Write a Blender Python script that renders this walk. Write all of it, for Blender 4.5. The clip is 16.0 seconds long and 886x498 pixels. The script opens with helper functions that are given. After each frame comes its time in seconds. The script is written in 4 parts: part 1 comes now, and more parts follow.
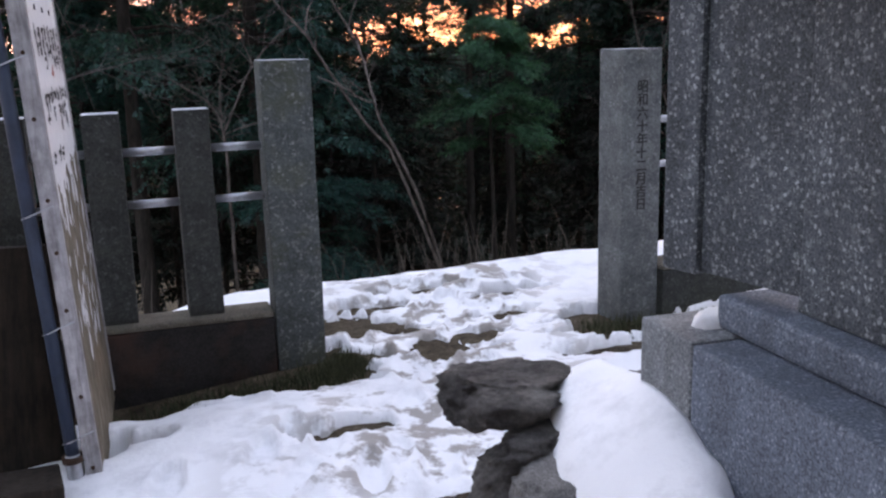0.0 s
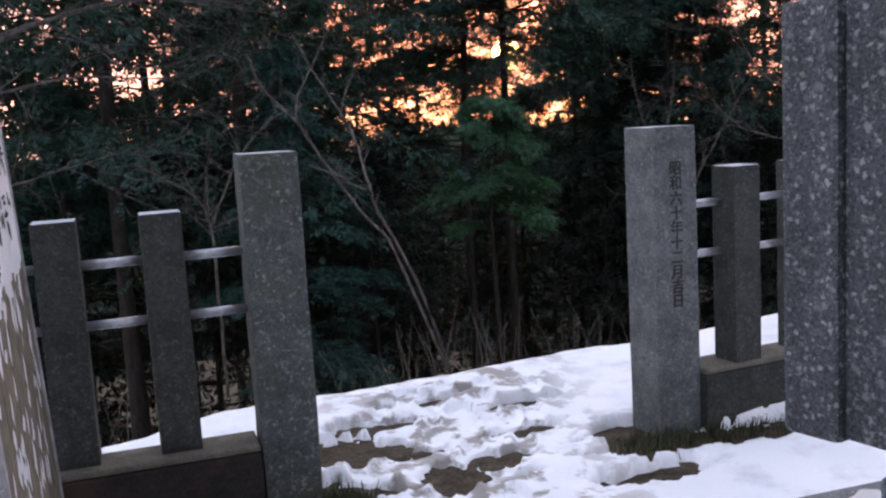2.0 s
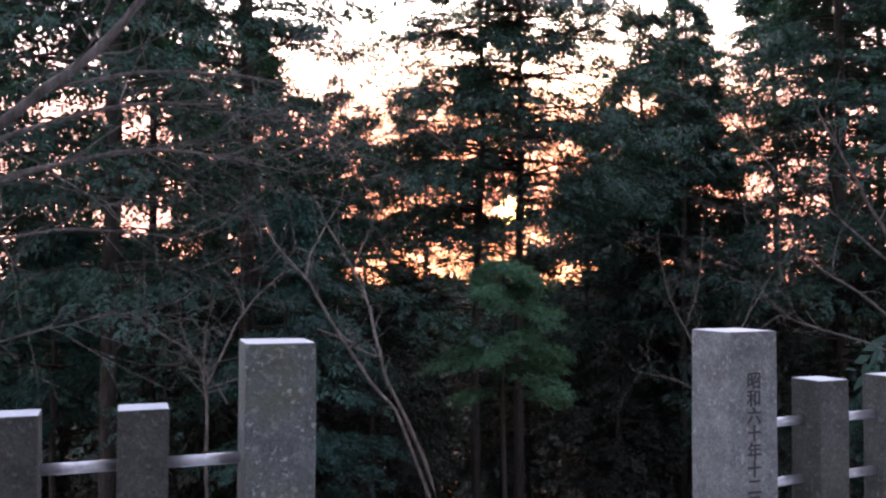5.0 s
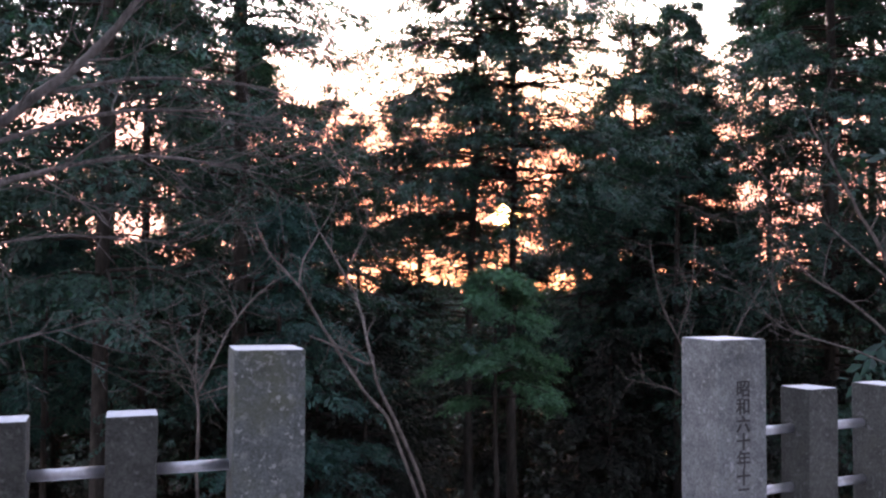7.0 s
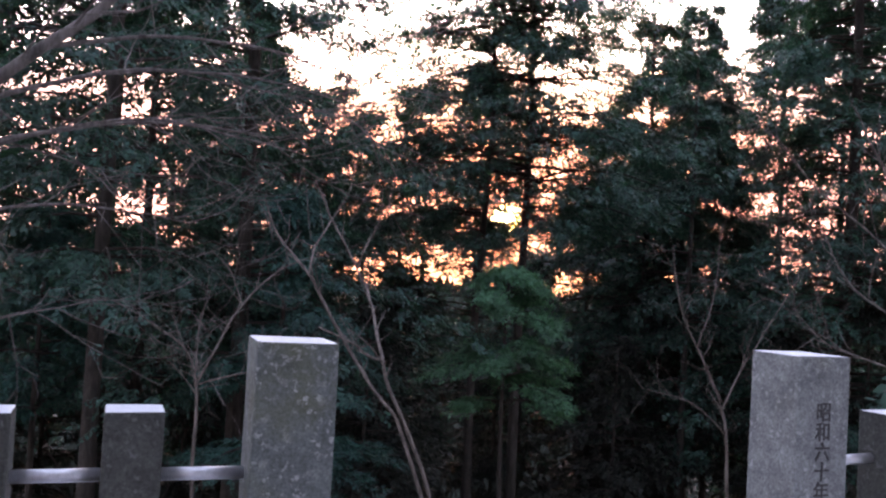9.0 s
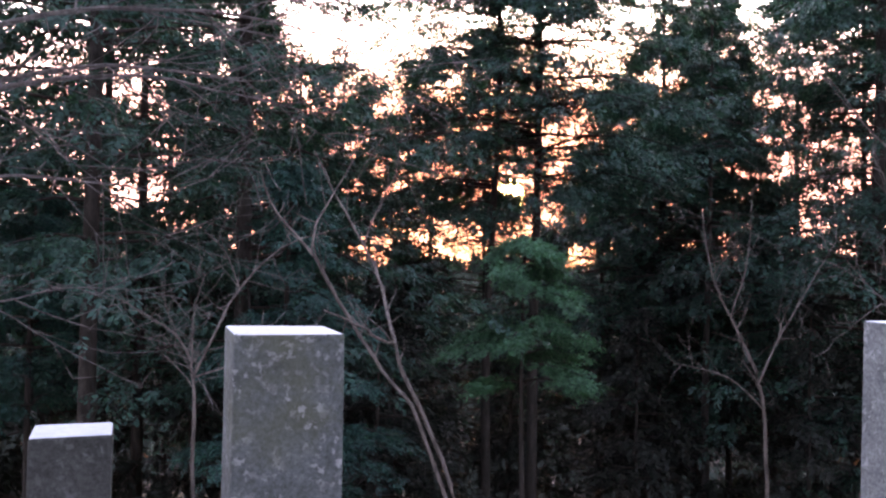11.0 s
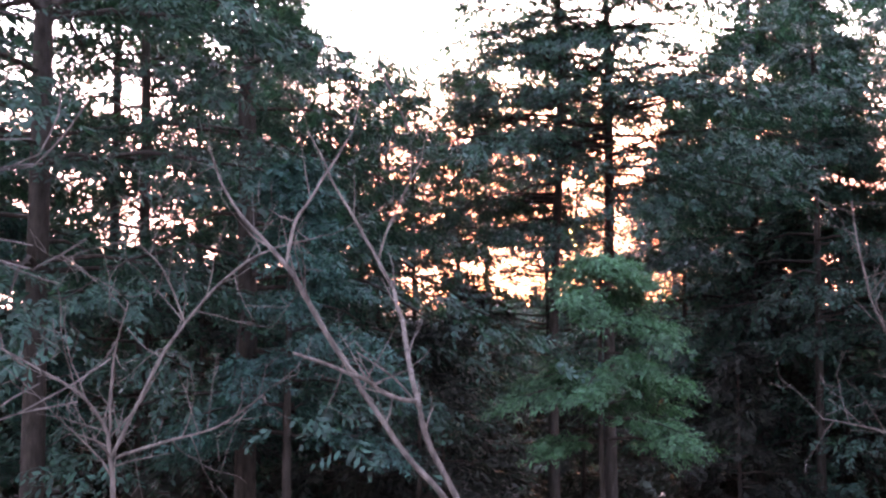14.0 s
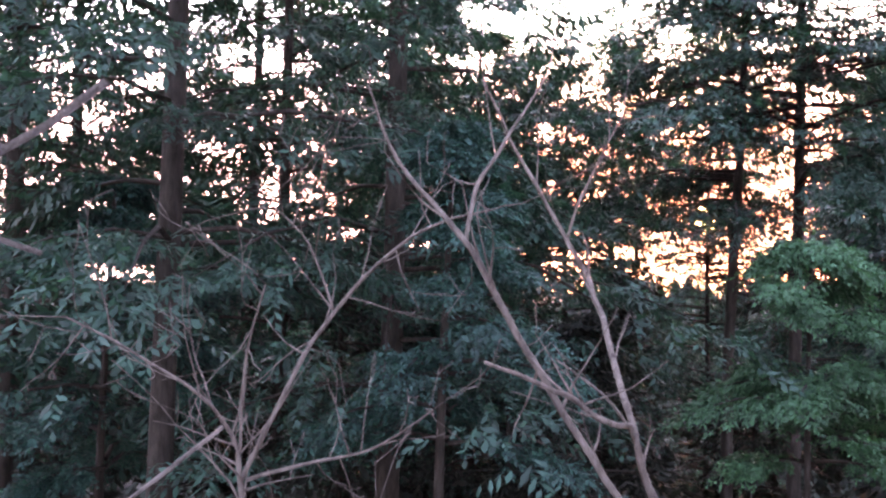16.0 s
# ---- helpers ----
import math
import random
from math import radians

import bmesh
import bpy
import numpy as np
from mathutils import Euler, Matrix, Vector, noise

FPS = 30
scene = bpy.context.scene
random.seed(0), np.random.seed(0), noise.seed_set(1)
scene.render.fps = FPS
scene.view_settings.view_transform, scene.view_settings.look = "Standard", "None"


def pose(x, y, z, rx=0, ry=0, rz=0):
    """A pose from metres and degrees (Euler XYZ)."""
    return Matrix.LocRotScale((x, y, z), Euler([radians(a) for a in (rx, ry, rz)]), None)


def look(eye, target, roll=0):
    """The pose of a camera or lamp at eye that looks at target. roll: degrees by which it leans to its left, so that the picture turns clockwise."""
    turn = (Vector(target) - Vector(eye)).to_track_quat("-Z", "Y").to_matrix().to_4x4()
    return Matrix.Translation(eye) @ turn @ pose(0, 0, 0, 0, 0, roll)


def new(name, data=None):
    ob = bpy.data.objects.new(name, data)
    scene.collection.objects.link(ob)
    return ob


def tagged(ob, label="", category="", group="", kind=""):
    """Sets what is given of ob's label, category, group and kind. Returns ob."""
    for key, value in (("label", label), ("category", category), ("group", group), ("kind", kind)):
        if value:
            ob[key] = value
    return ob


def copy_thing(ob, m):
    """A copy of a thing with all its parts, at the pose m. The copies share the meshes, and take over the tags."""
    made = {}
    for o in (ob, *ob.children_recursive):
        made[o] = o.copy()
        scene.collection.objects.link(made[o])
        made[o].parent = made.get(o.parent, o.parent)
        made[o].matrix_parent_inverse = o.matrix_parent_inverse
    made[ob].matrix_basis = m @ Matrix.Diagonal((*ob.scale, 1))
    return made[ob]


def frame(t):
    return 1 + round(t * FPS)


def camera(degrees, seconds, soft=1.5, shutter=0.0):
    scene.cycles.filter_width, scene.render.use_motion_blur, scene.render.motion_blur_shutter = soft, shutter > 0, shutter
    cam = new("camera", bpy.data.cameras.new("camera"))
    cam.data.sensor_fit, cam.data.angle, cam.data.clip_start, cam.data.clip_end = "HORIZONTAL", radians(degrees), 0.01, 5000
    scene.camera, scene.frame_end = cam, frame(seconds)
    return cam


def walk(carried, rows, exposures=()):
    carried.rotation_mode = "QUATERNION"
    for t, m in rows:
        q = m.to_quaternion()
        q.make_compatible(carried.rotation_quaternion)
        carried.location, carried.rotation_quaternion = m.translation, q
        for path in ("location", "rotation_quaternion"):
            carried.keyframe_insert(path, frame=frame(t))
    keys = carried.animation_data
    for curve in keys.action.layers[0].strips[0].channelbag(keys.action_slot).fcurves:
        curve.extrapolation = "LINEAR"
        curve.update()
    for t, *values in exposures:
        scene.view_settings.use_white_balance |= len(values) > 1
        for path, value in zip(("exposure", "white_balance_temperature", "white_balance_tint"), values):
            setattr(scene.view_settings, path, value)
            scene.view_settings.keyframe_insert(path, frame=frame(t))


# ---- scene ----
cam = camera(51.2, 16.0, 2.3)
PATH = [
    (0, (-0.389, 0.061, 1.338), (0.169, 1.933, 0.907), -1.5),
    (0.5, (-0.402, 0.076, 1.346), (0.187, 1.956, 1.0), 0.4),
    (1, (-0.369, 0.159, 1.351), (0.282, 2.03, 1.077), -1.7),
    (1.5, (-0.284, 0.385, 1.368), (0.305, 2.276, 1.094), -3.8),
    (2, (-0.279, 0.606, 1.356), (0.301, 2.502, 1.091), -3.3),
    (2.5, (-0.332, 0.838, 1.381), (0.274, 2.728, 1.136), -0.8),
    (3, (-0.276, 1.059, 1.438), (0.351, 2.951, 1.276), -3.8),
    (3.5, (-0.229, 1.157, 1.47), (0.397, 3.055, 1.404), -0.8),
    (4, (-0.231, 1.178, 1.483), (0.393, 3.078, 1.469), -0.4),
    (4.5, (-0.248, 1.179, 1.492), (0.361, 3.084, 1.518), -0.7),
    (5, (-0.247, 1.172, 1.494), (0.347, 3.081, 1.551), 0.1),
    (7.5, (-0.235, 1.163, 1.491), (0.371, 3.068, 1.565), 0.3),
    (8, (-0.25, 1.268, 1.486), (0.356, 3.173, 1.553), 1.8),
    (8.2, (-0.295, 1.322, 1.483), (0.316, 3.226, 1.548), 3.2),
    (10.3, (-0.196, 1.938, 1.461), (0.387, 3.85, 1.531), 2.3),
    (10.5, (-0.186, 1.977, 1.468), (0.348, 3.903, 1.526), 2.1),
    (11, (-0.141, 2.17, 1.442), (0.458, 4.078, 1.462), 1.1),
    (11.5, (-0.02, 2.482, 1.333), (0.576, 4.391, 1.345), -1.6),
    (11.9, (0.123, 2.789, 1.334), (0.674, 4.712, 1.353), 2.2),
    (12, (0.172, 2.865, 1.310), (0.706, 4.793, 1.335), 1.2),
    (12.5, (0.313, 3.219, 1.30), (0.865, 5.139, 1.362), 3.3),
    (13, (0.455, 3.591, 1.308), (0.892, 5.542, 1.359), 1.5),
    (13.5, (0.519, 3.964, 1.329), (0.976, 5.911, 1.389), 3.2),
    (14, (0.603, 4.269, 1.312), (1.074, 6.21, 1.419), -0.2),
    (14.5, (0.651, 4.533, 1.318), (0.95, 6.507, 1.43), 1.7),
    (15, (0.57, 4.837, 1.311), (0.788, 6.824, 1.395), 3.7),
    (15.5, (0.506, 5.119, 1.315), (0.713, 7.107, 1.389), 0.6),
    (16, (0.509, 5.333, 1.329), (0.705, 7.322, 1.397), 1.5),
]
EXPOSURES = [(0.0, 4.6, 9300, 37), (2.5, 4.55, 9300, 41), (3.5, 4.8, 9100, 45), (5.0, 5.0, 9000, 46), (8.2, 5.05, 8900, 46), (11.0, 5.5, 8800, 49), (12.0, 5.75, 8800, 51), (12.5, 5.95, 8800, 53), (16.0, 6.5, 8800, 55)]
walk(cam, [(t, look(eye, target, roll)) for t, eye, target, roll in PATH], EXPOSURES)

# ---- world and sun ----
SUN = Vector((0.366, 0.928, 0.0712)).normalized()
world = bpy.data.worlds.new("evening_sky")
scene.world = world
world.use_nodes = True
wn = world.node_tree.nodes
sky = wn.new("ShaderNodeTexSky")
sky.sky_type = "NISHITA"
sky.sun_disc = False
sky.sun_elevation = math.asin(SUN.z)
sky.sun_rotation = math.atan2(SUN.x, SUN.y)
sky.altitude = 600
sky.dust_density = 0.5
sky.air_density = 0.8
sky.ozone_density = 1.0
wn["Background"].inputs["Strength"].default_value = 0.12
world.node_tree.links.new(sky.outputs[0], wn["Background"].inputs["Color"])
sun_data = bpy.data.lights.new("sun", "SUN")
sun_data.energy, sun_data.angle, sun_data.color = 4.0, radians(0.6), (1.0, 0.5, 0.22)
sun = new("sun", sun_data)
sun.matrix_world = look(SUN * 60, (0, 0, 0))


# ---- materials ----
class Nodes:
    """Short hand for one node material."""

    def __init__(self, name, rough=0.8, metal=0.0, spec=0.3):
        self.mat = bpy.data.materials.new(name)
        self.mat.use_nodes = True
        self.tree = self.mat.node_tree
        self.bsdf = self.tree.nodes["Principled BSDF"]
        self.bsdf.inputs["Roughness"].default_value = rough
        self.bsdf.inputs["Metallic"].default_value = metal
        self.bsdf.inputs["Specular IOR Level"].default_value = spec
        self.coord = self.tree.nodes.new("ShaderNodeTexCoord").outputs["Object"]

    def link(self, a, b):
        self.tree.links.new(a, b)

    def stretch(self, sx, sy, sz):
        m = self.tree.nodes.new("ShaderNodeMapping")
        m.inputs["Scale"].default_value = (sx, sy, sz)
        self.link(self.coord, m.inputs["Vector"])
        return m.outputs[0]

    def noise(self, scale, detail=4, rough=0.6, vec=None):
        n = self.tree.nodes.new("ShaderNodeTexNoise")
        n.inputs["Scale"].default_value = scale
        n.inputs["Detail"].default_value = detail
        n.inputs["Roughness"].default_value = rough
        self.link(vec or self.coord, n.inputs["Vector"])
        return n.outputs["Fac"]

    def cells(self, scale):
        n = self.tree.nodes.new("ShaderNodeTexVoronoi")
        n.inputs["Scale"].default_value = scale
        self.link(self.coord, n.inputs["Vector"])
        return n.outputs["Distance"], n.outputs["Color"]

    def ramp(self, fac, *stops):
        r = self.tree.nodes.new("ShaderNodeValToRGB")
        e = r.color_ramp.elements
        while len(e) < len(stops):
            e.new(0.5)
        for k, (p, c) in zip(e, stops):
            k.position = p
            k.color = (*c, 1) if len(c) == 3 else c
        self.link(fac, r.inputs["Fac"])
        return r.outputs["Color"]

    def mix(self, fac, a, b, how="MIX"):
        m = self.tree.nodes.new("ShaderNodeMix")
        m.data_type, m.blend_type = "RGBA", how
        if isinstance(fac, float):
            m.inputs[0].default_value = fac
        else:
            self.link(fac, m.inputs[0])
        for k, v in ((6, a), (7, b)):
            if isinstance(v, tuple):
                m.inputs[k].default_value = (*v, 1)
            else:
                self.link(v, m.inputs[k])
        return m.outputs[2]

    def random(self):
        return self.tree.nodes.new("ShaderNodeObjectInfo").outputs["Random"]

    def island(self):
        return self.tree.nodes.new("ShaderNodeNewGeometry").outputs["Random Per Island"]

    def bump(self, height, strength=0.4, distance=0.01):
        b = self.tree.nodes.new("ShaderNodeBump")
        b.inputs["Strength"].default_value = strength
        b.inputs["Distance"].default_value = distance
        self.link(height, b.inputs["Height"])
        self.link(b.outputs[0], self.bsdf.inputs["Normal"])

    def colour(self, c):
        if isinstance(c, tuple):
            self.bsdf.inputs["Base Color"].default_value = (*c, 1)
        else:
            self.link(c, self.bsdf.inputs["Base Color"])
        return self


def grey(v):
    return (v, v, v)


def granite_material(name, dark, light, fleck, fleck_size):
    n = Nodes(name, rough=0.7, spec=0.35)
    fine = n.ramp(n.noise(170, 4, 0.75), (0.35, dark), (0.62, light))
    # crystals of two sizes with broken outlines
    shake = n.tree.nodes.new("ShaderNodeTexNoise")
    shake.inputs["Scale"].default_value = 120
    n.link(n.coord, shake.inputs["Vector"])
    bent = n.tree.nodes.new("ShaderNodeMixRGB")
    bent.blend_type = "LINEAR_LIGHT"
    bent.inputs[0].default_value = 0.007
    n.link(n.coord, bent.inputs[1])
    n.link(shake.outputs["Color"], bent.inputs[2])
    plain, n.coord = n.coord, bent.outputs[0]
    body = fine
    for size, low, amount in ((fleck_size, 0.34, 0.95), (fleck_size * 1.9, 0.42, 0.6), (fleck_size * 0.6, 0.62, 0.7)):
        dist, tint = n.cells(size)
        keep = n.mix(1.0, n.ramp(dist, (0.16, grey(amount)), (0.42, grey(0))), n.ramp(tint, (low, grey(0)), (low + 0.3, grey(1))), "MULTIPLY")
        body = n.mix(keep, body, fleck)
    n.coord = plain
    stain = n.ramp(n.noise(3.0, 5, 0.65), (0.35, grey(0.6)), (0.65, grey(1.0)))
    streak = n.ramp(n.noise(1.0, 4, 0.6, n.stretch(14, 14, 1.2)), (0.4, grey(0.78)), (0.62, grey(1.0)))
    n.colour(n.mix(1.0, n.mix(1.0, body, stain, "MULTIPLY"), streak, "MULTIPLY"))
    n.bump(n.noise(230, 2), 0.35, 0.004)
    return n.mat


def old_stone_material(name, base, moss, moss_low, chip=0.7):
    """Weathered fence stone: fine grain, pale lichen spots, patchy moss."""
    n = Nodes(name, rough=0.85, spec=0.2)
    fine = n.ramp(n.noise(120, 4, 0.7), (0.3, tuple(c * 0.55 for c in base)), (0.7, tuple(c * 1.35 for c in base)))
    blot = n.ramp(n.noise(6, 6, 0.7), (0.35, grey(0.55)), (0.65, grey(1.05)))
    body = n.mix(1.0, fine, blot, "MULTIPLY")
    green = n.ramp(n.noise(4.2, 5, 0.6), (moss_low, grey(0)), (moss_low + 0.2, grey(0.75)))
    body = n.mix(green, body, moss)
    spots = n.ramp(n.noise(34, 6, 0.75), (0.58, grey(0)), (0.67, grey(chip * 0.8)))
    body = n.mix(spots, body, (0.3, 0.31, 0.3))
    chips = n.mix(1.0, n.ramp(n.noise(62, 3, 0.55), (0.57, grey(0)), (0.64, grey(chip))), n.ramp(n.noise(11, 3, 0.6), (0.42, grey(0.25)), (0.62, grey(1))), "MULTIPLY")
    body = n.mix(chips, body, (0.36, 0.37, 0.38))
    n.colour(body)
    n.bump(n.noise(90, 5, 0.7), 0.5, 0.006)
    return n.mat


SHRINE_STONE = granite_material("speckled_granite", (0.034, 0.042, 0.05), (0.13, 0.152, 0.168), (0.42, 0.455, 0.475), 78)
SHRINE_PALE = granite_material("pale_granite", (0.1, 0.112, 0.12), (0.29, 0.315, 0.33), (0.44, 0.46, 0.47), 110)
# roof granite darkened: the shade under its eaves is put into the colour
ROOF_STONE = granite_material("shade_dark_granite", (0.012, 0.015, 0.017), (0.05, 0.056, 0.062), (0.14, 0.15, 0.16), 84)
STEP_STONE = granite_material("blue_granite", (0.062, 0.084, 0.112), (0.21, 0.258, 0.318), (0.4, 0.45, 0.51), 125)
POST_STONE = old_stone_material("mossy_post_stone", (0.098, 0.117, 0.116), (0.076, 0.084, 0.05), 0.5, 0.5)
RIGHT_POST_STONE = old_stone_material("grey_post_stone", (0.138, 0.154, 0.156), (0.1, 0.105, 0.085), 0.58, 0.4)
FENCE_STONE = old_stone_material("dark_fence_stone", (0.058, 0.064, 0.06), (0.052, 0.058, 0.042), 0.56, 0.15)
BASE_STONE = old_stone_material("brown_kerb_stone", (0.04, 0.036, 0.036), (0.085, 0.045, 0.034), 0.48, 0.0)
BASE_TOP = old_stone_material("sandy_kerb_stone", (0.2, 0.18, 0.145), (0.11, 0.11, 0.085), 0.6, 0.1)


def snow_material():
    n = Nodes("snow", rough=0.65, spec=0.25)
    grime = n.ramp(n.noise(5, 6, 0.65), (0.32, (0.74, 0.75, 0.77)), (0.48, (0.9, 0.91, 0.93)))
    # wet brown slush along the trodden line
    sep = n.tree.nodes.new("ShaderNodeSeparateXYZ")
    n.link(n.coord, sep.inputs[0])

    def maths(op, a, b):
        m = n.tree.nodes.new("ShaderNodeMath")
        m.operation = op
        for k, v in enumerate((a, b)):
            if isinstance(v, float):
                m.inputs[k].default_value = v
            else:
                n.link(v, m.inputs[k])
        return m.outputs[0]

    off = maths("ABSOLUTE", maths("SUBTRACT", sep.outputs["X"], maths("ADD", maths("MULTIPLY", sep.outputs["Y"], 0.27), -0.3)), 0.0)
    near = n.ramp(off, (0.3, grey(1)), (0.85, grey(0)))
    slush = n.mix(1.0, near, n.ramp(n.noise(6.5, 4, 0.6), (0.5, grey(0)), (0.58, grey(0.8))), "MULTIPLY")
    slush = n.mix(1.0, slush, n.ramp(maths("MULTIPLY", sep.outputs["Y"], 0.1), (0.235, grey(0)), (0.265, grey(1))), "MULTIPLY")
    n.colour(n.mix(slush, grime, (0.24, 0.2, 0.165)))
    n.bump(n.noise(45, 4, 0.6), 0.35, 0.012)
    return n.mat


def earth_material():
    n = Nodes("earth_and_litter", rough=0.95, spec=0.1)
    a = n.ramp(n.noise(9, 6, 0.7), (0.32, (0.045, 0.033, 0.024)), (0.7, (0.19, 0.148, 0.105)))
    b = n.ramp(n.noise(90, 4, 0.7), (0.35, grey(0.5)), (0.65, grey(1.25)))
    straw = n.ramp(n.noise(38, 3, 0.6, n.stretch(1, 3, 1)), (0.58, grey(0)), (0.7, grey(0.5)))
    n.colour(n.mix(straw, n.mix(1.0, a, b, "MULTIPLY"), (0.28, 0.21, 0.13)))
    n.bump(n.noise(60, 6, 0.75), 0.9, 0.02)
    return n.mat


def rock_material():
    n = Nodes("dark_rock", rough=0.7, spec=0.35)
    a = n.ramp(n.noise(5, 8, 0.72), (0.32, (0.035, 0.032, 0.033)), (0.48, (0.15, 0.138, 0.13)), (0.66, (0.36, 0.33, 0.3)))
    b = n.ramp(n.noise(70, 4, 0.7), (0.3, grey(0.6)), (0.7, grey(1.2)))
    n.colour(n.mix(1.0, a, b, "MULTIPLY"))
    n.bump(n.noise(22, 9, 0.8), 1.0, 0.06)
    return n.mat


def wood_material(name, dark, light, sx, sy, sz):
    n = Nodes(name, rough=0.8, spec=0.2)
    grain = n.ramp(n.noise(1.0, 6, 0.7, n.stretch(sx, sy, sz)), (0.35, dark), (0.62, light))
    wear = n.ramp(n.noise(12, 5, 0.7), (0.35, grey(0.6)), (0.6, grey(1)))
    n.colour(n.mix(1.0, grain, wear, "MULTIPLY"))
    n.bump(n.noise(1.0, 6, 0.7, n.stretch(sx * 2, sy * 2, sz * 2)), 0.4, 0.006)
    return n.mat


def plain_material(name, colour, rough, metal=0.0, spec=0.4, wear=0.5, scale=30):
    n = Nodes(name, rough, metal, spec)
    v = n.ramp(n.noise(scale, 5, 0.7), (0.3, tuple(c * (1 - wear) for c in colour)), (0.65, colour))
    n.colour(v)
    n.bump(n.noise(scale * 4, 3), 0.2, 0.003)
    return n.mat


def bark_material(name, dark, light):
    n = Nodes(name, rough=0.9, spec=0.15)
    n.colour(n.ramp(n.noise(1.0, 6, 0.7, n.stretch(22, 22, 5)), (0.35, dark), (0.65, light)))
    n.bump(n.noise(1.0, 6, 0.7, n.stretch(40, 40, 7)), 0.7, 0.02)
    return n.mat


def needle_material(name, dark, light):
    n = Nodes(name, rough=0.6, spec=0.25)
    a = n.ramp(n.island(), (0.0, dark), (1.0, light))
    b = n.ramp(n.noise(0.9, 3), (0.35, grey(0.6)), (0.65, grey(1.1)))
    c = n.mix(1.0, a, b, "MULTIPLY")
    n.colour(c)
    t = n.tree.nodes.new("ShaderNodeBsdfTranslucent")
    n.link(n.mix(1.0, c, (1.5, 2.0, 1.0), "MULTIPLY"), t.inputs["Color"])
    m = n.tree.nodes.new("ShaderNodeMixShader")
    m.inputs[0].default_value = 0.22
    n.link(n.bsdf.outputs[0], m.inputs[1])
    n.link(t.outputs[0], m.inputs[2])
    n.link(m.outputs[0], n.tree.nodes["Material Output"].inputs["Surface"])
    return n.mat


PALE_TOP = plain_material("pale_top_stone", (0.46, 0.5, 0.54), 0.6, wear=0.25, scale=60)
SNOW, EARTH, ROCK = snow_material(), earth_material(), rock_material()
ROCK_PALE = granite_material("pale_rock", (0.1, 0.095, 0.09), (0.27, 0.26, 0.25), (0.34, 0.33, 0.32), 60)
BOARD_EDGE = wood_material("worn_painted_batten", (0.26, 0.245, 0.25), (0.5, 0.485, 0.5), 50, 50, 6)
BOARD_WOOD = wood_material("bare_weathered_board", (0.1, 0.08, 0.055), (0.27, 0.225, 0.17), 60, 60, 5)
BOARD_PAINT = plain_material("flaking_white_paint", (0.72, 0.71, 0.72), 0.6, wear=0.15, scale=25)
INK = plain_material("black_ink", (0.02, 0.02, 0.022), 0.7, wear=0.2)
RED_INK = plain_material("faded_red_ink", (0.45, 0.09, 0.07), 0.7, wear=0.3)
RUST = plain_material("rusty_nail", (0.09, 0.05, 0.035), 0.8, metal=0.4)
BLUE_PIPE = plain_material("blue_painted_steel", (0.03, 0.05, 0.085), 0.5, wear=0.4, scale=14)
STEEL = plain_material("galvanised_steel", (0.5, 0.52, 0.55), 0.42, metal=0.8, wear=0.3, scale=40)
DARK_WOOD = wood_material("dark_damp_wood", (0.012, 0.009, 0.007), (0.04, 0.029, 0.022), 30, 30, 4)
BARK = bark_material("conifer_bark", (0.012, 0.0105, 0.0095), (0.038, 0.033, 0.03))
TWIG_BARK = bark_material("grey_twig_bark", (0.042, 0.036, 0.033), (0.135, 0.118, 0.108))
LIMB_BARK = bark_material("pale_limb_bark", (0.04, 0.036, 0.034), (0.13, 0.115, 0.11))
NEEDLES = needle_material("cypress_needles", (0.004, 0.023, 0.019), (0.013, 0.066, 0.054))
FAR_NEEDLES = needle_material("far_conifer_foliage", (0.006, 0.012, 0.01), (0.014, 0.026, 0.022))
# deep forest shade is put into this needle colour
NEEDLES_SHADE = needle_material("shade_dark_needles", (0.004, 0.007, 0.006), (0.009, 0.017, 0.014))
NEEDLES_BRIGHT = needle_material("fresh_cypress_needles", (0.01, 0.055, 0.032), (0.03, 0.145, 0.082))
NEEDLES_BLUE = needle_material("blue_green_needles", (0.003, 0.026, 0.025), (0.012, 0.082, 0.074))
DRY_GRASS = plain_material("dry_grass", (0.1, 0.082, 0.064), 0.9, wear=0.5)
GREEN_GRASS = plain_material("short_green_grass", (0.06, 0.068, 0.032), 0.9, wear=0.5)


# ---- building helpers ----
def part(name, bm, material, parent=None, label=""):
    """Link a bmesh as one mesh object, under parent where given."""
    me = bpy.data.meshes.new(name)
    bm.to_mesh(me)
    bm.free()
    me.materials.append(material)
    ob = new(name, me)
    if parent is not None:
        ob.parent = parent
    if label:
        tagged(ob, label)
    return ob


def thing(name, label, category, x=0.0, y=0.0, z=0.0, turn=0.0, group="", kind=""):
    ob = new(name)
    ob.matrix_world = pose(x, y, z, 0, 0, turn)
    ob.empty_display_size = 0.1
    return tagged(ob, label, category, group, kind)


def box(x0, x1, y0, y1, z0, z1, bevel=0.006, rough=0.0, seed=0):
    """A bevelled block, its faces a little uneven where rough is set."""
    bm = bmesh.new()
    bmesh.ops.create_cube(bm, size=1)
    for v in bm.verts:
        v.co = ((x0 + x1) / 2 + v.co.x * (x1 - x0), (y0 + y1) / 2 + v.co.y * (y1 - y0), (z0 + z1) / 2 + v.co.z * (z1 - z0))
    if bevel:
        bmesh.ops.bevel(bm, geom=bm.edges[:], offset=bevel, segments=2, affect="EDGES", profile=0.6)
    if rough:
        for v in bm.verts:
            v.co += noise.noise_vector(v.co * 9 + Vector((seed, 0, 0))) * rough
    return bm


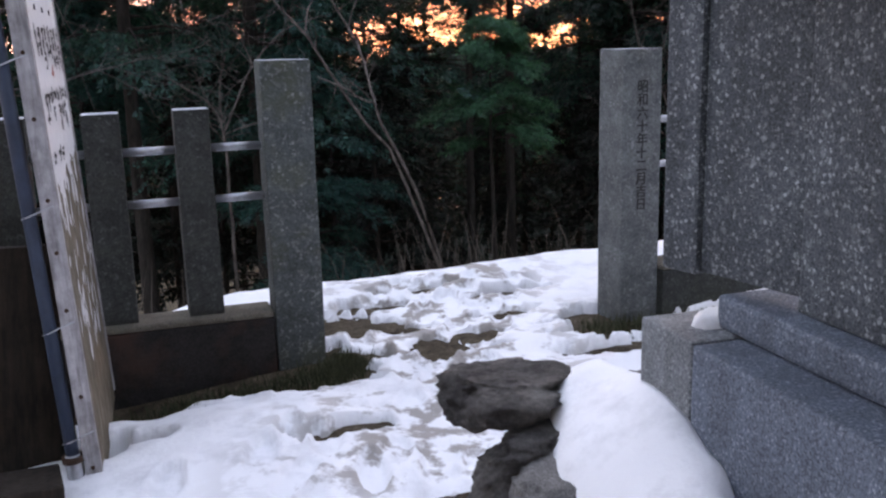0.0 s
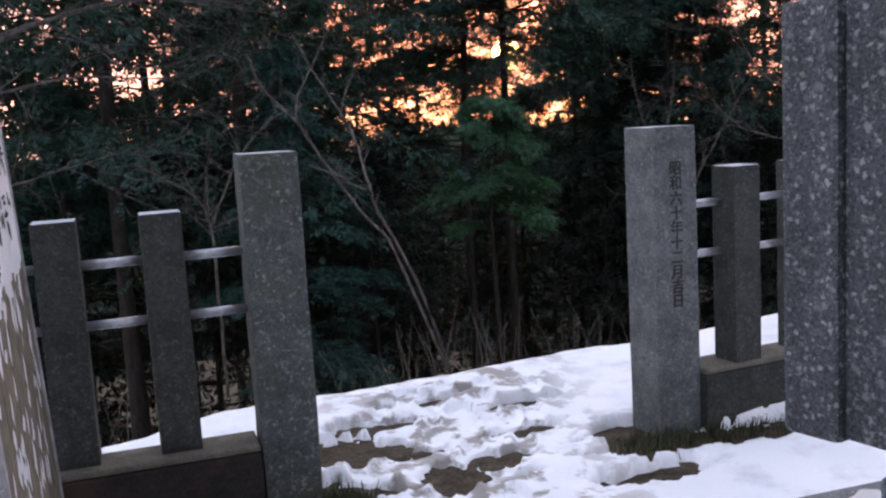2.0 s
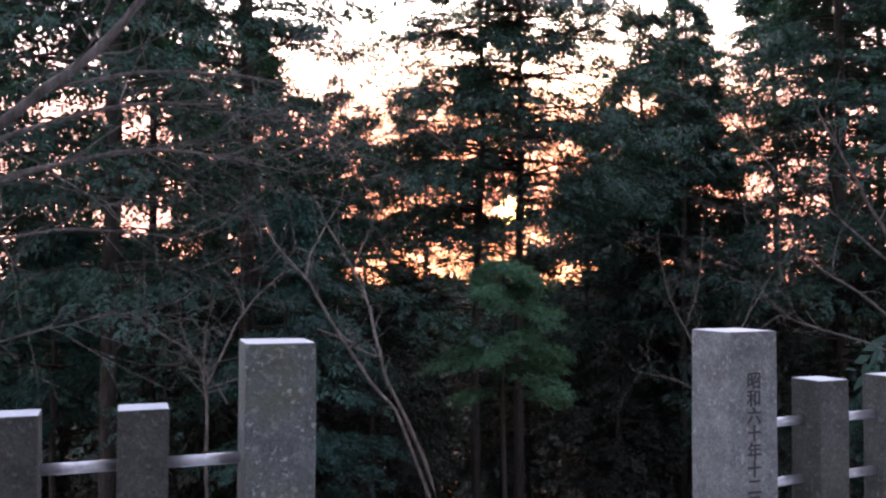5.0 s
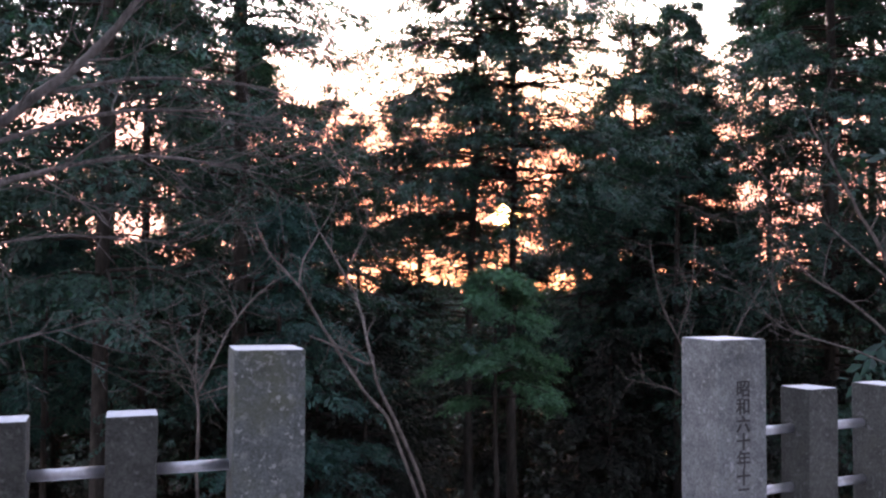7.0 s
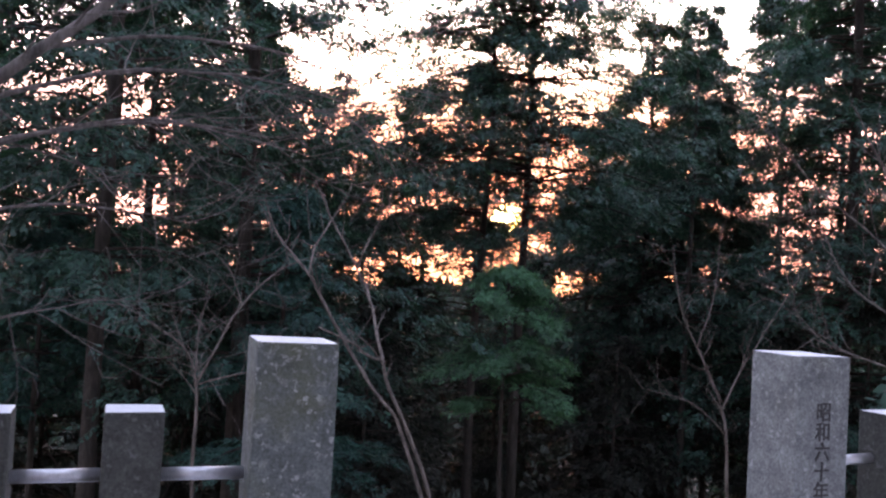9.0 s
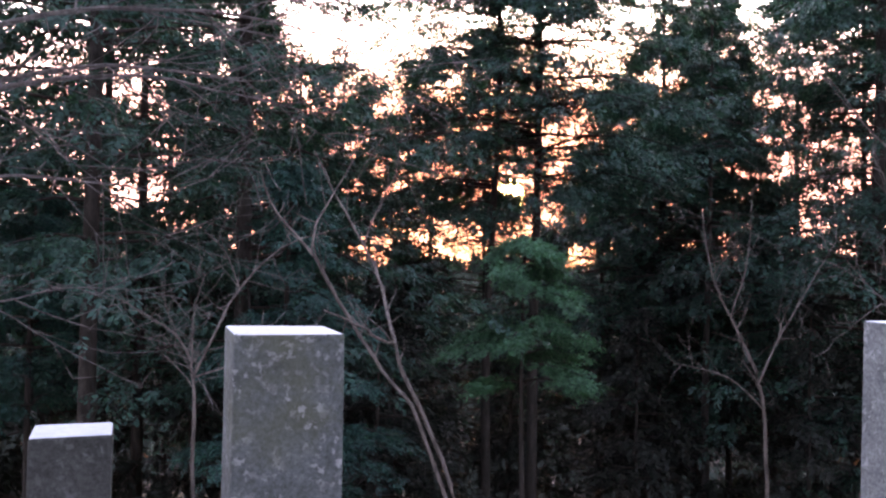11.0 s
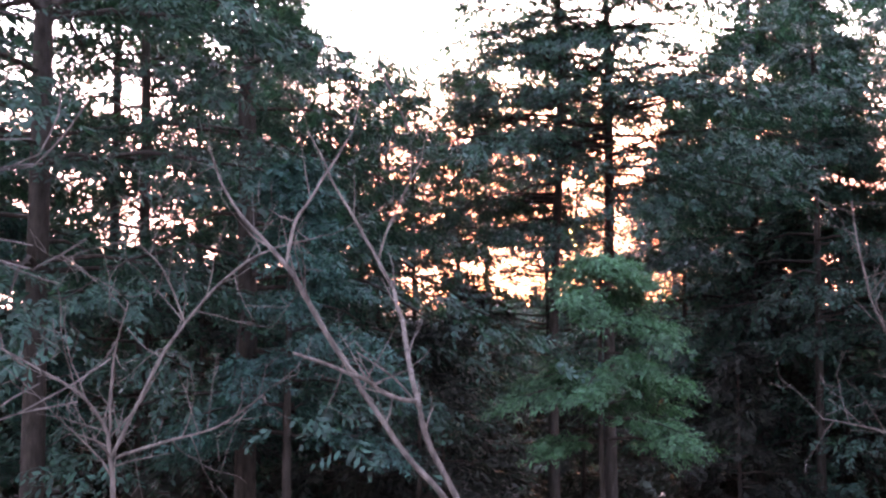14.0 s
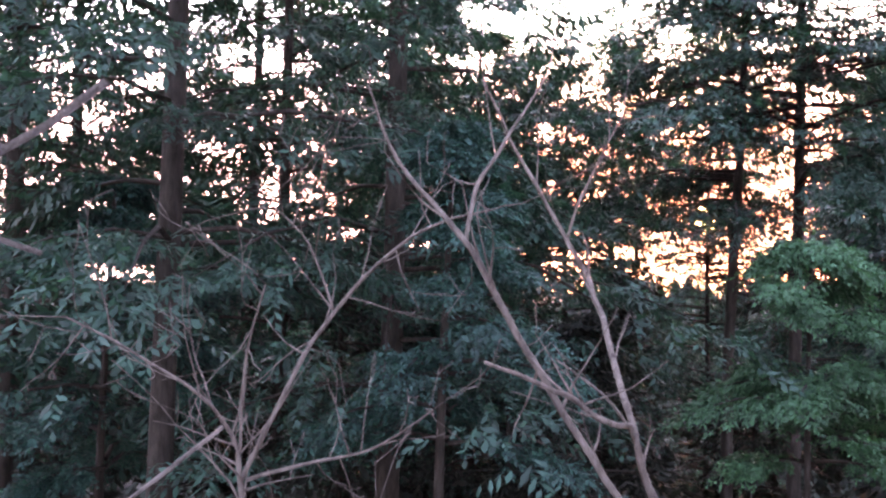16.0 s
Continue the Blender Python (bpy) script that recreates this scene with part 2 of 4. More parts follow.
def tube(points, radii, sides=8, caps=True):
    """A tapered round bar along points."""
    bm = bmesh.new()
    rings = []
    pts = [Vector(p) for p in points]
    for i, p in enumerate(pts):
        d = (pts[min(i + 1, len(pts) - 1)] - pts[max(i - 1, 0)]).normalized()
        a = d.orthogonal().normalized() if abs(d.z) > 0.95 else Vector((0, 0, 1)).cross(d).normalized()
        b = d.cross(a)
        rings.append([bm.verts.new(p + (a * math.cos(k * math.tau / sides) + b * math.sin(k * math.tau / sides)) * radii[i]) for k in range(sides)])
    for r, q in zip(rings, rings[1:]):
        for k in range(sides):
            f = bm.faces.new((r[k], r[(k + 1) % sides], q[(k + 1) % sides], q[k]))
            f.smooth = True
    if caps:
        bm.faces.new(rings[0][::-1])
        bm.faces.new(rings[-1])
    return bm


def mesh_from_arrays(name, verts, faces, material, parent=None, smooth=False):
    """A mesh from an (n, 3) array and an (m, 3 or 4) index array."""
    me = bpy.data.meshes.new(name)
    k = faces.shape[1]
    me.vertices.add(len(verts))
    me.vertices.foreach_set("co", np.asarray(verts, np.float32).ravel())
    me.loops.add(faces.size)
    me.loops.foreach_set("vertex_index", faces.astype(np.int32).ravel())
    me.polygons.add(len(faces))
    me.polygons.foreach_set("loop_start", np.arange(0, faces.size, k, dtype=np.int32))
    if smooth:
        me.polygons.foreach_set("use_smooth", np.ones(len(faces), bool))
    me.update(calc_edges=True)
    me.materials.append(material)
    ob = new(name, me)
    if parent is not None:
        ob.parent = parent
    return ob


def wave(x, y, scale, seed):
    """Smooth value noise from 0 to 1 on arrays."""
    u, v = x * scale + seed * 17.3, y * scale - seed * 9.1
    i, j = np.floor(u), np.floor(v)
    f, g = u - i, v - j
    f, g = f * f * (3 - 2 * f), g * g * (3 - 2 * g)

    def h(a, b):
        s = np.sin(a * 127.1 + b * 311.7 + seed * 74.7) * 43758.5453
        return s - np.floor(s)

    return (h(i, j) * (1 - f) + h(i + 1, j) * f) * (1 - g) + (h(i, j + 1) * (1 - f) + h(i + 1, j + 1) * f) * g


def step(a, b, v):
    u = np.clip((v - a) / (b - a), 0, 1)
    return u * u * (3 - 2 * u)


def ground_height(x, y):
    """The bare ground: a flat path, a raised bed by the shrine, and the slope under the trees."""
    x, y = np.asarray(x, float), np.asarray(y, float)
    z = -0.10 * step(0.25, -0.9, x) + 0.0 * y
    bed = step(0.26, 0.42, x) * step(2.4, 1.8, y) * step(5.0, 2.6, x) * step(-4.0, -1.0, y)
    z = z + (0.455 + 0.05 * step(0.36, 0.54, x)) * bed
    d = np.maximum(y - (4.95 + 0.1 * x), 0)
    z = z - 0.12 * step(0.05, 1.0, d) - 0.36 * (np.sqrt(d * d + 0.09) - 0.3) * step(90, 20, d) - 7.5 * step(18, 60, d)
    d2 = np.maximum(-x - 2.2, 0)
    z = z - 0.3 * (np.sqrt(d2 * d2 + 0.3) - 0.55) * step(60, 10, d2)
    return z + 0.02 * (wave(x, y, 2.2, 1) - 0.5) + 0.012 * (wave(x, y, 9, 2) - 0.5)


def sheet(name, xs, ys, height, material):
    gx, gy = np.meshgrid(xs, ys)
    v = np.stack((gx, gy, height(gx, gy)), -1).reshape(-1, 3)
    n, m = len(xs), len(ys)
    a = (np.arange(m - 1)[:, None] * n + np.arange(n - 1)[None]).ravel()
    return mesh_from_arrays(name, v, np.stack((a, a + 1, a + n + 1, a + n), -1), material, smooth=True)


# ---- ground and snow ----
far = np.geomspace(0.06, 900, 60)
gx = np.concatenate((-1.7 - far[::-1], np.linspace(-1.7, 4.4, 170), 4.4 + far))
gy = np.concatenate((0.4 - far[::-1], np.linspace(0.4, 7.4, 190), 7.4 + far))
ground = tagged(sheet("ground", gx, gy, ground_height, EARTH), "brown earth path and forest slope with dead needles", "ground", kind="structure")

rng = np.random.default_rng(7)
PRINTS = []
for k in range(85):
    s = rng.uniform(0, 1)
    PRINTS.append((0.28 + 0.75 * s + rng.normal(0, 0.28), 2.3 + 2.7 * s + rng.normal(0, 0.1), rng.uniform(0.05, 0.55), rng.uniform(0.014, 0.034)))
# bare spots: x, y, half length, half width
BARE = [(0.14, 3.09, 0.15, 0.06), (-0.54, 3.26, 0.07, 0.045), (-0.66, 3.25, 0.06, 0.08), (0.70, 3.86, 0.13, 0.13), (0.97, 3.96, 0.11, 0.07), (0.40, 4.3, 0.24, 0.16), (0.58, 4.59, 0.2, 0.06), (1.18, 4.23, 0.14, 0.05), (0.66, 4.18, 0.14, 0.05),
        (0.34, 3.56, 0.05, 0.03), (0.84, 3.72, 0.1, 0.04), (1.3, 4.6, 0.2, 0.05), (0.95, 4.85, 0.22, 0.04), (0.2, 3.66, 0.14, 0.13), (0.02, 3.64, 0.18, 0.1), (0.18, 3.82, 0.24, 0.14), (1.62, 3.95, 0.26, 0.16), (1.95, 3.8, 0.5, 0.13), (1.42, 3.55, 0.2, 0.09), (0.54, 1.3, 0.12, 0.5)]


def snow_height(x, y):
    t = 0.055 + 0.04 * (wave(x, y, 1.7, 3) - 0.4) + 0.020 * (wave(x, y, 5, 4) - 0.5) + 0.006 * (wave(x, y, 13, 16) - 0.5)
    mid = 0.35 + 0.25 * (y - 2.3)
    trod = np.exp(-((x - mid) / 0.5) ** 2) * step(5.5, 5.0, y) * step(-1.0, 1.0, y)
    t = t - trod * (0.014 - 0.008 * (wave(x, y, 14, 5) - 0.5) + 0.036 * (wave(x, y, 5, 6) - 0.3) + 0.006 * (wave(x, y, 17, 8) - 0.4))
    t = t - 0.16 * np.maximum(step(5.5, 8.0, x + wave(x, y, 1.1, 12)), np.maximum(step(-4.0, -6.0, x - wave(x, y, 1.1, 13)), np.maximum(step(6.6, 8.0, y + 0.8 * wave(x, y, 1.3, 14)), step(-1.5, -4.0, y - wave(x, y, 1.2, 15)))))
    t = t + 0.05 * step(0.2, -0.3, x) * step(3.9, 3.2, y)
    for px, py, turn, deep in PRINTS:
        c, s = math.cos(turn), math.sin(turn)
        u, v = (x - px) * c - (y - py) * s, (x - px) * s + (y - py) * c
        r = (u / 0.05) ** 2 + (v / 0.13) ** 2 + 0.5 * (wave(x, y, 12, 71) - 0.5)
        t = t - deep * step(1.25, 0.75, r) + 0.005 * np.exp(-((r - 1.6) / 0.5) ** 2)
    t = np.where(trod > 0.15, np.maximum(t, 0.014), t)
    for k, (px, py, a, b) in enumerate(BARE):
        r = np.sqrt(((x - px) / a) ** 2 + ((y - py) / b) ** 2) + 0.9 * (wave(x, y, 9, 20 + k) - 0.5) + 0.6 * (wave(x, y, 27, 40 + k) - 0.5)
        t = np.minimum(t, 0.3 * (r - 1.12))
    t = np.where((x < 0.0) & (x > -1.4) & (y < 3.96), np.minimum(t, 0.5 * (3.68 - y + 0.16 * (wave(x, y, 6, 60) - 0.5))), t)
    g = ground_height(x, y)
    top = g + np.maximum(t, -0.06)
    # a thick pillow between the edging rocks and the plinth
    edge_zone = step(0.18, 0.27, x) * step(0.62, 0.5, x) * step(2.6, 2.3, y)
    top = top - 0.14 * edge_zone
    edge = 0.16 * (wave(x, y, 6, 9) - 0.5) + 0.10 * (wave(x, y, 17, 10) - 0.5)
    r = np.sqrt(((x - 0.465 - 0.16 * (y - 1.68)) / 0.15) ** 2 + ((y - 1.68) / 0.46) ** 2) + edge * 1.5
    pillow = 0.53 + 0.42 * (np.clip(x, 0.22, 0.6) - 0.30) - 0.13 * np.maximum(y - 1.75, 0) - 0.085 * np.clip(r, 0, 1.3) ** 3.5 + 0.03 * (wave(x, y, 5, 11) - 0.5) + 0.010 * (wave(x, y, 13, 12) - 0.5)
    top = np.where((y < 2.4) & (r < 1.3), np.maximum(top, pillow), top)
    return np.where((x > 0.55) & (x < 1.44) & (y < 1.72) & (y > 0.22), g - 0.08, top)


sx = np.concatenate((np.linspace(-6.5, -1.2, 70)[:-1], np.linspace(-1.2, 2.8, 270), np.linspace(2.8, 8.5, 76)[1:]))
sy = np.concatenate((np.linspace(-4.5, 1.2, 60)[:-1], np.linspace(1.2, 2.2, 64)[:-1], np.linspace(2.2, 5.8, 240), np.linspace(5.8, 8.2, 36)[1:]))
tagged(sheet("snow_cover", sx, sy, snow_height, SNOW), "trampled old snow with footprints and bare patches", "snow", kind="structure")


# ---- stone fence and gate posts ----
def stone_post(name, label, x, y, z0, height, width, material, turn=0.0, group="fence posts", seed=0, lean=0.0):
    bm = box(-width / 2, width / 2, -width / 2, width / 2, -0.3, height, 0.007)
    bmesh.ops.subdivide_edges(bm, edges=[e for e in bm.edges if abs(e.verts[0].co.z - e.verts[1].co.z) > 0.3], cuts=9)
    for v in bm.verts:
        v.co += noise.noise_vector(v.co * 5 + Vector((seed * 3.1, 0, 0))) * 0.0025
    # top faces take a paler stone colour than the sides
    for f in bm.faces:
        if f.calc_center_median().z > height - 0.0015:
            f.material_index = 1
    ob = part(name, bm, material)
    ob.data.materials.append(PALE_TOP)
    ob.matrix_world = pose(x, y, z0, lean, 0, turn)
    return tagged(ob, label, "stone post", group)


stone_post("gate_post", "tall mossy square stone gate post with pale lichen spots", 0.105, 3.99, 0.0, 1.297, 0.206, POST_STONE, 0.6, "gate posts", 1)
right_post = stone_post("gate_post", "tall grey stone gate post with black engraved characters", 1.747, 4.053, 0.0, 1.3, 0.21, RIGHT_POST_STONE, 5.0, "gate posts", 2)
for k in range(5):
    stone_post("fence_post", "short dark square stone fence post", -0.277 - 0.347 * k, 4.022 - 0.012 * k, 0.0, 1.11 - 0.003 * k, 0.143, FENCE_STONE, 2.0, seed=k + 5)
for k in range(6):
    stone_post("fence_post", "short dark square stone fence post", 2.097 + 0.362 * k, 4.027 + 0.043 * k, 0.0, 1.117, 0.14, FENCE_STONE, 6.8, seed=k + 15)


def kerb(x, y, length, turn, top, label, stone=BASE_STONE):
    base = thing("stone_kerb", label, "stone kerb", x, y, 0, turn)
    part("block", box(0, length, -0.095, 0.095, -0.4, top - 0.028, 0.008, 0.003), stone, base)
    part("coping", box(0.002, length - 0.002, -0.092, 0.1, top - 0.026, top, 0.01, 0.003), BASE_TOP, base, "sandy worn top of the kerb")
    return base


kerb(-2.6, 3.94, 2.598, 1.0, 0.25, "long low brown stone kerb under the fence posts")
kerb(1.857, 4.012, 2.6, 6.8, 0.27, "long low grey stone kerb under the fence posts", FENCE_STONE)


def rail(x0, y0, z0, x1, y1, z1):
    return tagged(part("fence_rail", tube([(x0, y0, z0), (x1, y1, z1)], [0.017, 0.017], 12), STEEL), "thin round galvanised steel rail between stone posts", "rail", "fence rails")


for z in (0.947, 0.733):
    xs = [0.01] + [-0.277 - 0.347 * k for k in range(5)]
    for k in range(5):
        rail(xs[k] - (0.066 if k else 0.0), 4.02 - 0.012 * k, z, xs[k + 1] + 0.066, 4.02 - 0.012 * (k + 1), z)
    xs = [1.84] + [2.097 + 0.362 * k for k in range(6)]
    for k in range(6):
        rail(xs[k] + (0.066 if k else 0.0), 4.0 + 0.043 * k, z + 0.02, xs[k + 1] - 0.066, 4.04 + 0.043 * k, z + 0.02)


def letters(text, size, gap, parent, name="engraved_character"):
    """A column of characters, each a part of its own, on the parent's front."""
    for k, ch in enumerate(text):
        cu = bpy.data.curves.new("character", "FONT")
        cu.body, cu.size, cu.align_x, cu.align_y, cu.extrude = ch, size, "CENTER", "CENTER", 0.0012
        cu.offset = 0.0008
        tmp = new("character", cu)
        me = bpy.data.meshes.new_from_object(tmp.evaluated_get(bpy.context.evaluated_depsgraph_get()))
        bpy.data.objects.remove(tmp)
        me.materials.clear()
        me.materials.append(INK)
        ob = new(name, me)
        ob.parent = parent
        ob.matrix_local = pose(0.0, -0.1062, gap(k), 90, 0, 0)


letters("昭和六十年十二月吉日", 0.064, lambda k: 1.124 - 0.0615 * k, right_post)

# ---- stone shrine ----
shrine = thing("stone_shrine", "small grey speckled granite shrine with side wing and overhanging roof", "stone shrine")


def slab(corners, z0, z1, bevel=0.006):
    """An upright block over a four-cornered plan."""
    bm = bmesh.new()
    lo = [bm.verts.new((x, y, z0)) for x, y in corners]
    hi = [bm.verts.new((x, y, z1)) for x, y in corners]
    bm.faces.new(lo[::-1])
    bm.faces.new(hi)
    for k in range(4):
        bm.faces.new((lo[k], lo[(k + 1) % 4], hi[(k + 1) % 4], hi[k]))
    bmesh.ops.recalc_face_normals(bm, faces=bm.faces[:])
    bmesh.ops.bevel(bm, geom=bm.edges[:], offset=bevel, segments=2, affect="EDGES", profile=0.6)
    return bm


part("base_block", box(0.537, 1.45, 1.534, 1.727, 0.4, 0.772, 0.008), SHRINE_PALE, shrine, "pale granite corner block of the plinth")
part("base_block", box(0.537, 1.45, 0.2, 1.530, 0.4, 0.770, 0.008), STEP_STONE, shrine)
part("upper_step", box(0.637, 1.38, 0.3, 1.605, 0.7725, 0.842, 0.012), STEP_STONE, shrine)
part("body_wall", box(0.69, 1.3, 0.35, 1.43, 0.8445, 1.5, 0.006), SHRINE_STONE, shrine)
part("wing_panel", slab([(0.702, 1.44), (0.645, 1.68), (0.69, 1.692), (0.75, 1.44)], 0.868, 1.497), SHRINE_STONE, shrine)
part("wing_post", slab([(0.631, 1.676), (0.604, 1.765), (0.67, 1.785), (0.70, 1.695)], 0.862, 1.503, 0.01), SHRINE_STONE, shrine)


def curved_roof(x0, x1, y0, y1, z0):
    """A stone roof with up-curving eaves and a low ridge."""
    n, m = 14, 14
    top, low = [], []
    for i in range(n + 1):
        for j in range(m + 1):
            u, v = i / n, j / m
            x, y = x0 + (x1 - x0) * u, y0 + (y1 - y0) * v
            e = abs(2 * v - 1)
            lift = 0.05 * e ** 2.2 + 0.012 * abs(2 * u - 1) ** 3
            low.append((x, y, z0 + lift))
            top.append((x, y, z0 + lift + 0.085 + 0.20 * (1 - abs(2 * u - 1)) ** 1.4))
    k = (n + 1) * (m + 1)
    bm = bmesh.new()
    vs = [bm.verts.new(p) for p in low + top]
    at = lambda i, j: i * (m + 1) + j
    for i in range(n):
        for j in range(m):
            q = (at(i, j), at(i + 1, j), at(i + 1, j + 1), at(i, j + 1))
            bm.faces.new([vs[a] for a in q[::-1]])
            bm.faces.new([vs[a + k] for a in q])
    for i in range(n):
        for j in (0, m):
            bm.faces.new((vs[at(i, j)], vs[at(i + 1, j)], vs[at(i + 1, j) + k], vs[at(i, j) + k]))
    for j in range(m):
        for i in (0, n):
            bm.faces.new((vs[at(i, j)], vs[at(i, j + 1)], vs[at(i, j + 1) + k], vs[at(i, j) + k]))
    bmesh.ops.recalc_face_normals(bm, faces=bm.faces[:])
    return bm


part("roof", curved_roof(0.45, 1.55, 0.1, 1.6, 1.462), ROOF_STONE, shrine, "overhanging granite roof stone with curved eaves")


# ---- rocks and snow lumps ----
def rock(name, label, x, y, z, sx, sy, sz, seed, material, turn=0, sharp=0.35, category="rock"):
    bm = bmesh.new()
    bmesh.ops.create_icosphere(bm, subdivisions=5 if category == "rock" else 3, radius=1)
    off = Vector((seed * 7.7, seed * 3.3, 0))
    for v in bm.verts:
        p = v.co.copy()
        r = 1 + sharp * noise.noise(p * 1.3 + off) + sharp * 0.6 * (0.35 - abs(noise.noise(p * 2.6 + off))) + sharp * 0.5 * (0.3 - abs(noise.noise(p * 6 + off))) + sharp * 0.2 * noise.noise(p * 11 + off) + sharp * 0.09 * noise.noise(p * 24 + off)
        p *= r
        p.z = math.copysign(min(abs(p.z), 0.74 + 0.1 * noise.noise(p * 2 + off)) ** 0.8, p.z)
        v.co = (p.x * sx, p.y * sy, p.z * sz)
    for f in bm.faces:
        f.smooth = True
    ob = part(name, bm, material)
    ob.matrix_world = pose(x, y, z, 0, 0, turn)
    return tagged(ob, label, category, "rocks edging the raised bed" if category == "rock" else "")


rock("edging_rock", "flat topped dark craggy rock edging the raised bed", 0.355, 2.01, 0.515, 0.155, 0.15, 0.07, 1, ROCK, -12, 0.42)
rock("edging_rock", "dark jagged rock under the snow edge", 0.34, 1.815, 0.44, 0.13, 0.08, 0.085, 2, ROCK, 25, 0.5)
rock("edging_rock", "dark rough rock low in the bed edge", 0.44, 2.0, 0.18, 0.10, 0.14, 0.25, 3, ROCK, 0, 0.4)
rock("edging_rock", "pale grey rounded rock under snow", 0.365, 1.655, 0.385, 0.13, 0.14, 0.125, 4, ROCK_PALE, 20, 0.28)
rock("edging_rock", "small dark rock at the path", 0.275, 1.83, 0.12, 0.06, 0.07, 0.2, 5, ROCK, 0, 0.45)
rock("edging_rock", "dark rough rock low in the bed edge", 0.40, 1.7, 0.10, 0.10, 0.2, 0.22, 6, ROCK, 0, 0.45)
rock("loose_stone", "weathered flat stone by the gate post", 1.16, 2.95, 0.05, 0.16, 0.12, 0.09, 7, ROCK_PALE, 30, 0.4)
rock("snow_lump", "lump of old snow on the shrine plinth", 0.652, 1.63, 0.774, 0.055, 0.032, 0.03, 9, SNOW, 25, 0.3, "snow")

# ---- notice board ----
board = thing("notice_board", "weathered wooden notice board with peeling white paint and writing", "notice board", -0.664, 3.0, 0.0, 1.5)
board.matrix_world = pose(-0.664, 3.0, 0.0, 0, -2.6, 0.4)
part("panel", box(-0.034, 0.0, 0.012, 0.85, -0.03, 1.54, 0.003), BOARD_WOOD, board)
part("edge_batten", box(-0.05, 0.001, -0.012, 0.010, -0.09, 1.56, 0.003), BOARD_EDGE, board, "white painted end batten with rusty nails")
part("far_batten", box(-0.04, 0.006, 0.852, 0.868, 0.0, 1.54, 0.003), BOARD_EDGE, board)


def paint_sheet():
    """Paint that has flaked off the lower part, with a ragged lower edge."""
    bm = bmesh.new()
    n = 40
    for k in range(n):
        y0, y1 = 0.014 + 0.834 * k / n, 0.014 + 0.834 * (k + 1) / n
        z = 0.93 + 0.10 * noise.noise(Vector((y0 * 9, 0, 0))) + 0.05 * noise.noise(Vector((y0 * 40, 3, 0)))
        z += 0.12 * (y0 - 0.3)
        q = [bm.verts.new(p) for p in ((0.0015, y0, z), (0.0015, y1, z), (0.0015, y1, 1.538), (0.0015, y0, 1.538))]
        bm.faces.new(q)
    r = random.Random(3)
    for k in range(60):
        y, z = r.uniform(0.03, 0.82), r.uniform(0.35, 0.95)
        w, h = r.uniform(0.006, 0.03), r.uniform(0.02, 0.07)
        q = [bm.verts.new((0.0015, y + w * a, z + h * b)) for a, b in ((-1, -0.3), (0.2, -1), (1, 0.2), (0.1, 1))]
        bm.faces.new(q)
    return bm


tagged(part("paint", paint_sheet(), BOARD_PAINT, board, "flaking white paint"), kind="stuff")


def strokes(y0, y1, z0, z1, seed):
    """A block of brush strokes too small to read."""
    r = random.Random(seed)
    bm = bmesh.new()
    cols = int((y1 - y0) / 0.085)
    for c in range(cols):
        y = y0 + (c + 0.5) * (y1 - y0) / cols
        z = z1
        while z > z0 + r.uniform(0, 0.12):
            for s in range(4):
                a, b = y + r.uniform(-0.022, 0.022), z - r.uniform(0, 0.03)
                w, h = (r.uniform(0.018, 0.03), 0.0055) if r.random() < 0.5 else (0.009, r.uniform(0.012, 0.024))
                q = [bm.verts.new((0.0035, a + w * i, b + h * j)) for i, j in ((-1, -1), (1, -1), (1, 1), (-1, 1))]
                bm.faces.new(q)
            z -= 0.045
    return bm


tagged(part("writing", strokes(0.06, 0.82, 1.27, 1.42, 4), INK, board, "rows of black brush writing"), kind="stuff")
tagged(part("writing", strokes(0.06, 0.82, 1.08, 1.22, 5), INK, board, "rows of black brush writing"), kind="stuff")
tagged(part("writing", strokes(0.06, 0.4, 0.98, 1.04, 7), INK, board, "worn black brush writing"), kind="stuff")
tagged(part("red_mark", strokes(0.1, 0.5, 1.25, 1.3, 6), RED_INK, board, "faded red brush marks"), kind="stuff")
for y in (0.2, 0.42, 0.64):
    part("hole", box(0.0015, 0.004, y - 0.012, y + 0.012, 1.475, 1.492, 0.001), INK, board)
for z in (1.35, 1.16, 0.92, 0.76, 0.58, 0.30, 0.06):
    part("nail", tube([(-0.026, -0.0155, z), (-0.026, -0.011, z)], [0.006, 0.007], 10), RUST, board)

pipe = thing("sign_pole", "dark blue painted steel pole wired to the notice board", "pole", -0.745, 3.03, -0.1)
pipe.matrix_world = pose(-0.738, 3.0, -0.1, 0, -3.0, 0)
part("pole", tube([(0, 0, 0.2), (0, 0, 1.9)], [0.021, 0.021], 14), BLUE_PIPE, pipe)
part("ground_socket", tube([(0, 0, -0.25), (0, 0, 0.20), (0, 0, 0.21)], [0.027, 0.027, 0.022], 14), STEEL, pipe, "grey steel ground socket")
part("collar", tube([(0, 0, 0.185), (0, 0, 0.205)], [0.034, 0.034], 14), RUST, pipe)
for z in (0.26, 0.62, 0.98, 1.42):
    part("tie_wire", tube([(-0.022, -0.006, z - 0.012), (0.0, -0.024, z - 0.004), (0.045, -0.022, z + 0.012), (0.075, -0.02, z + 0.02)], [0.0025] * 4, 6), STEEL, pipe, "thin twisted tie wire")

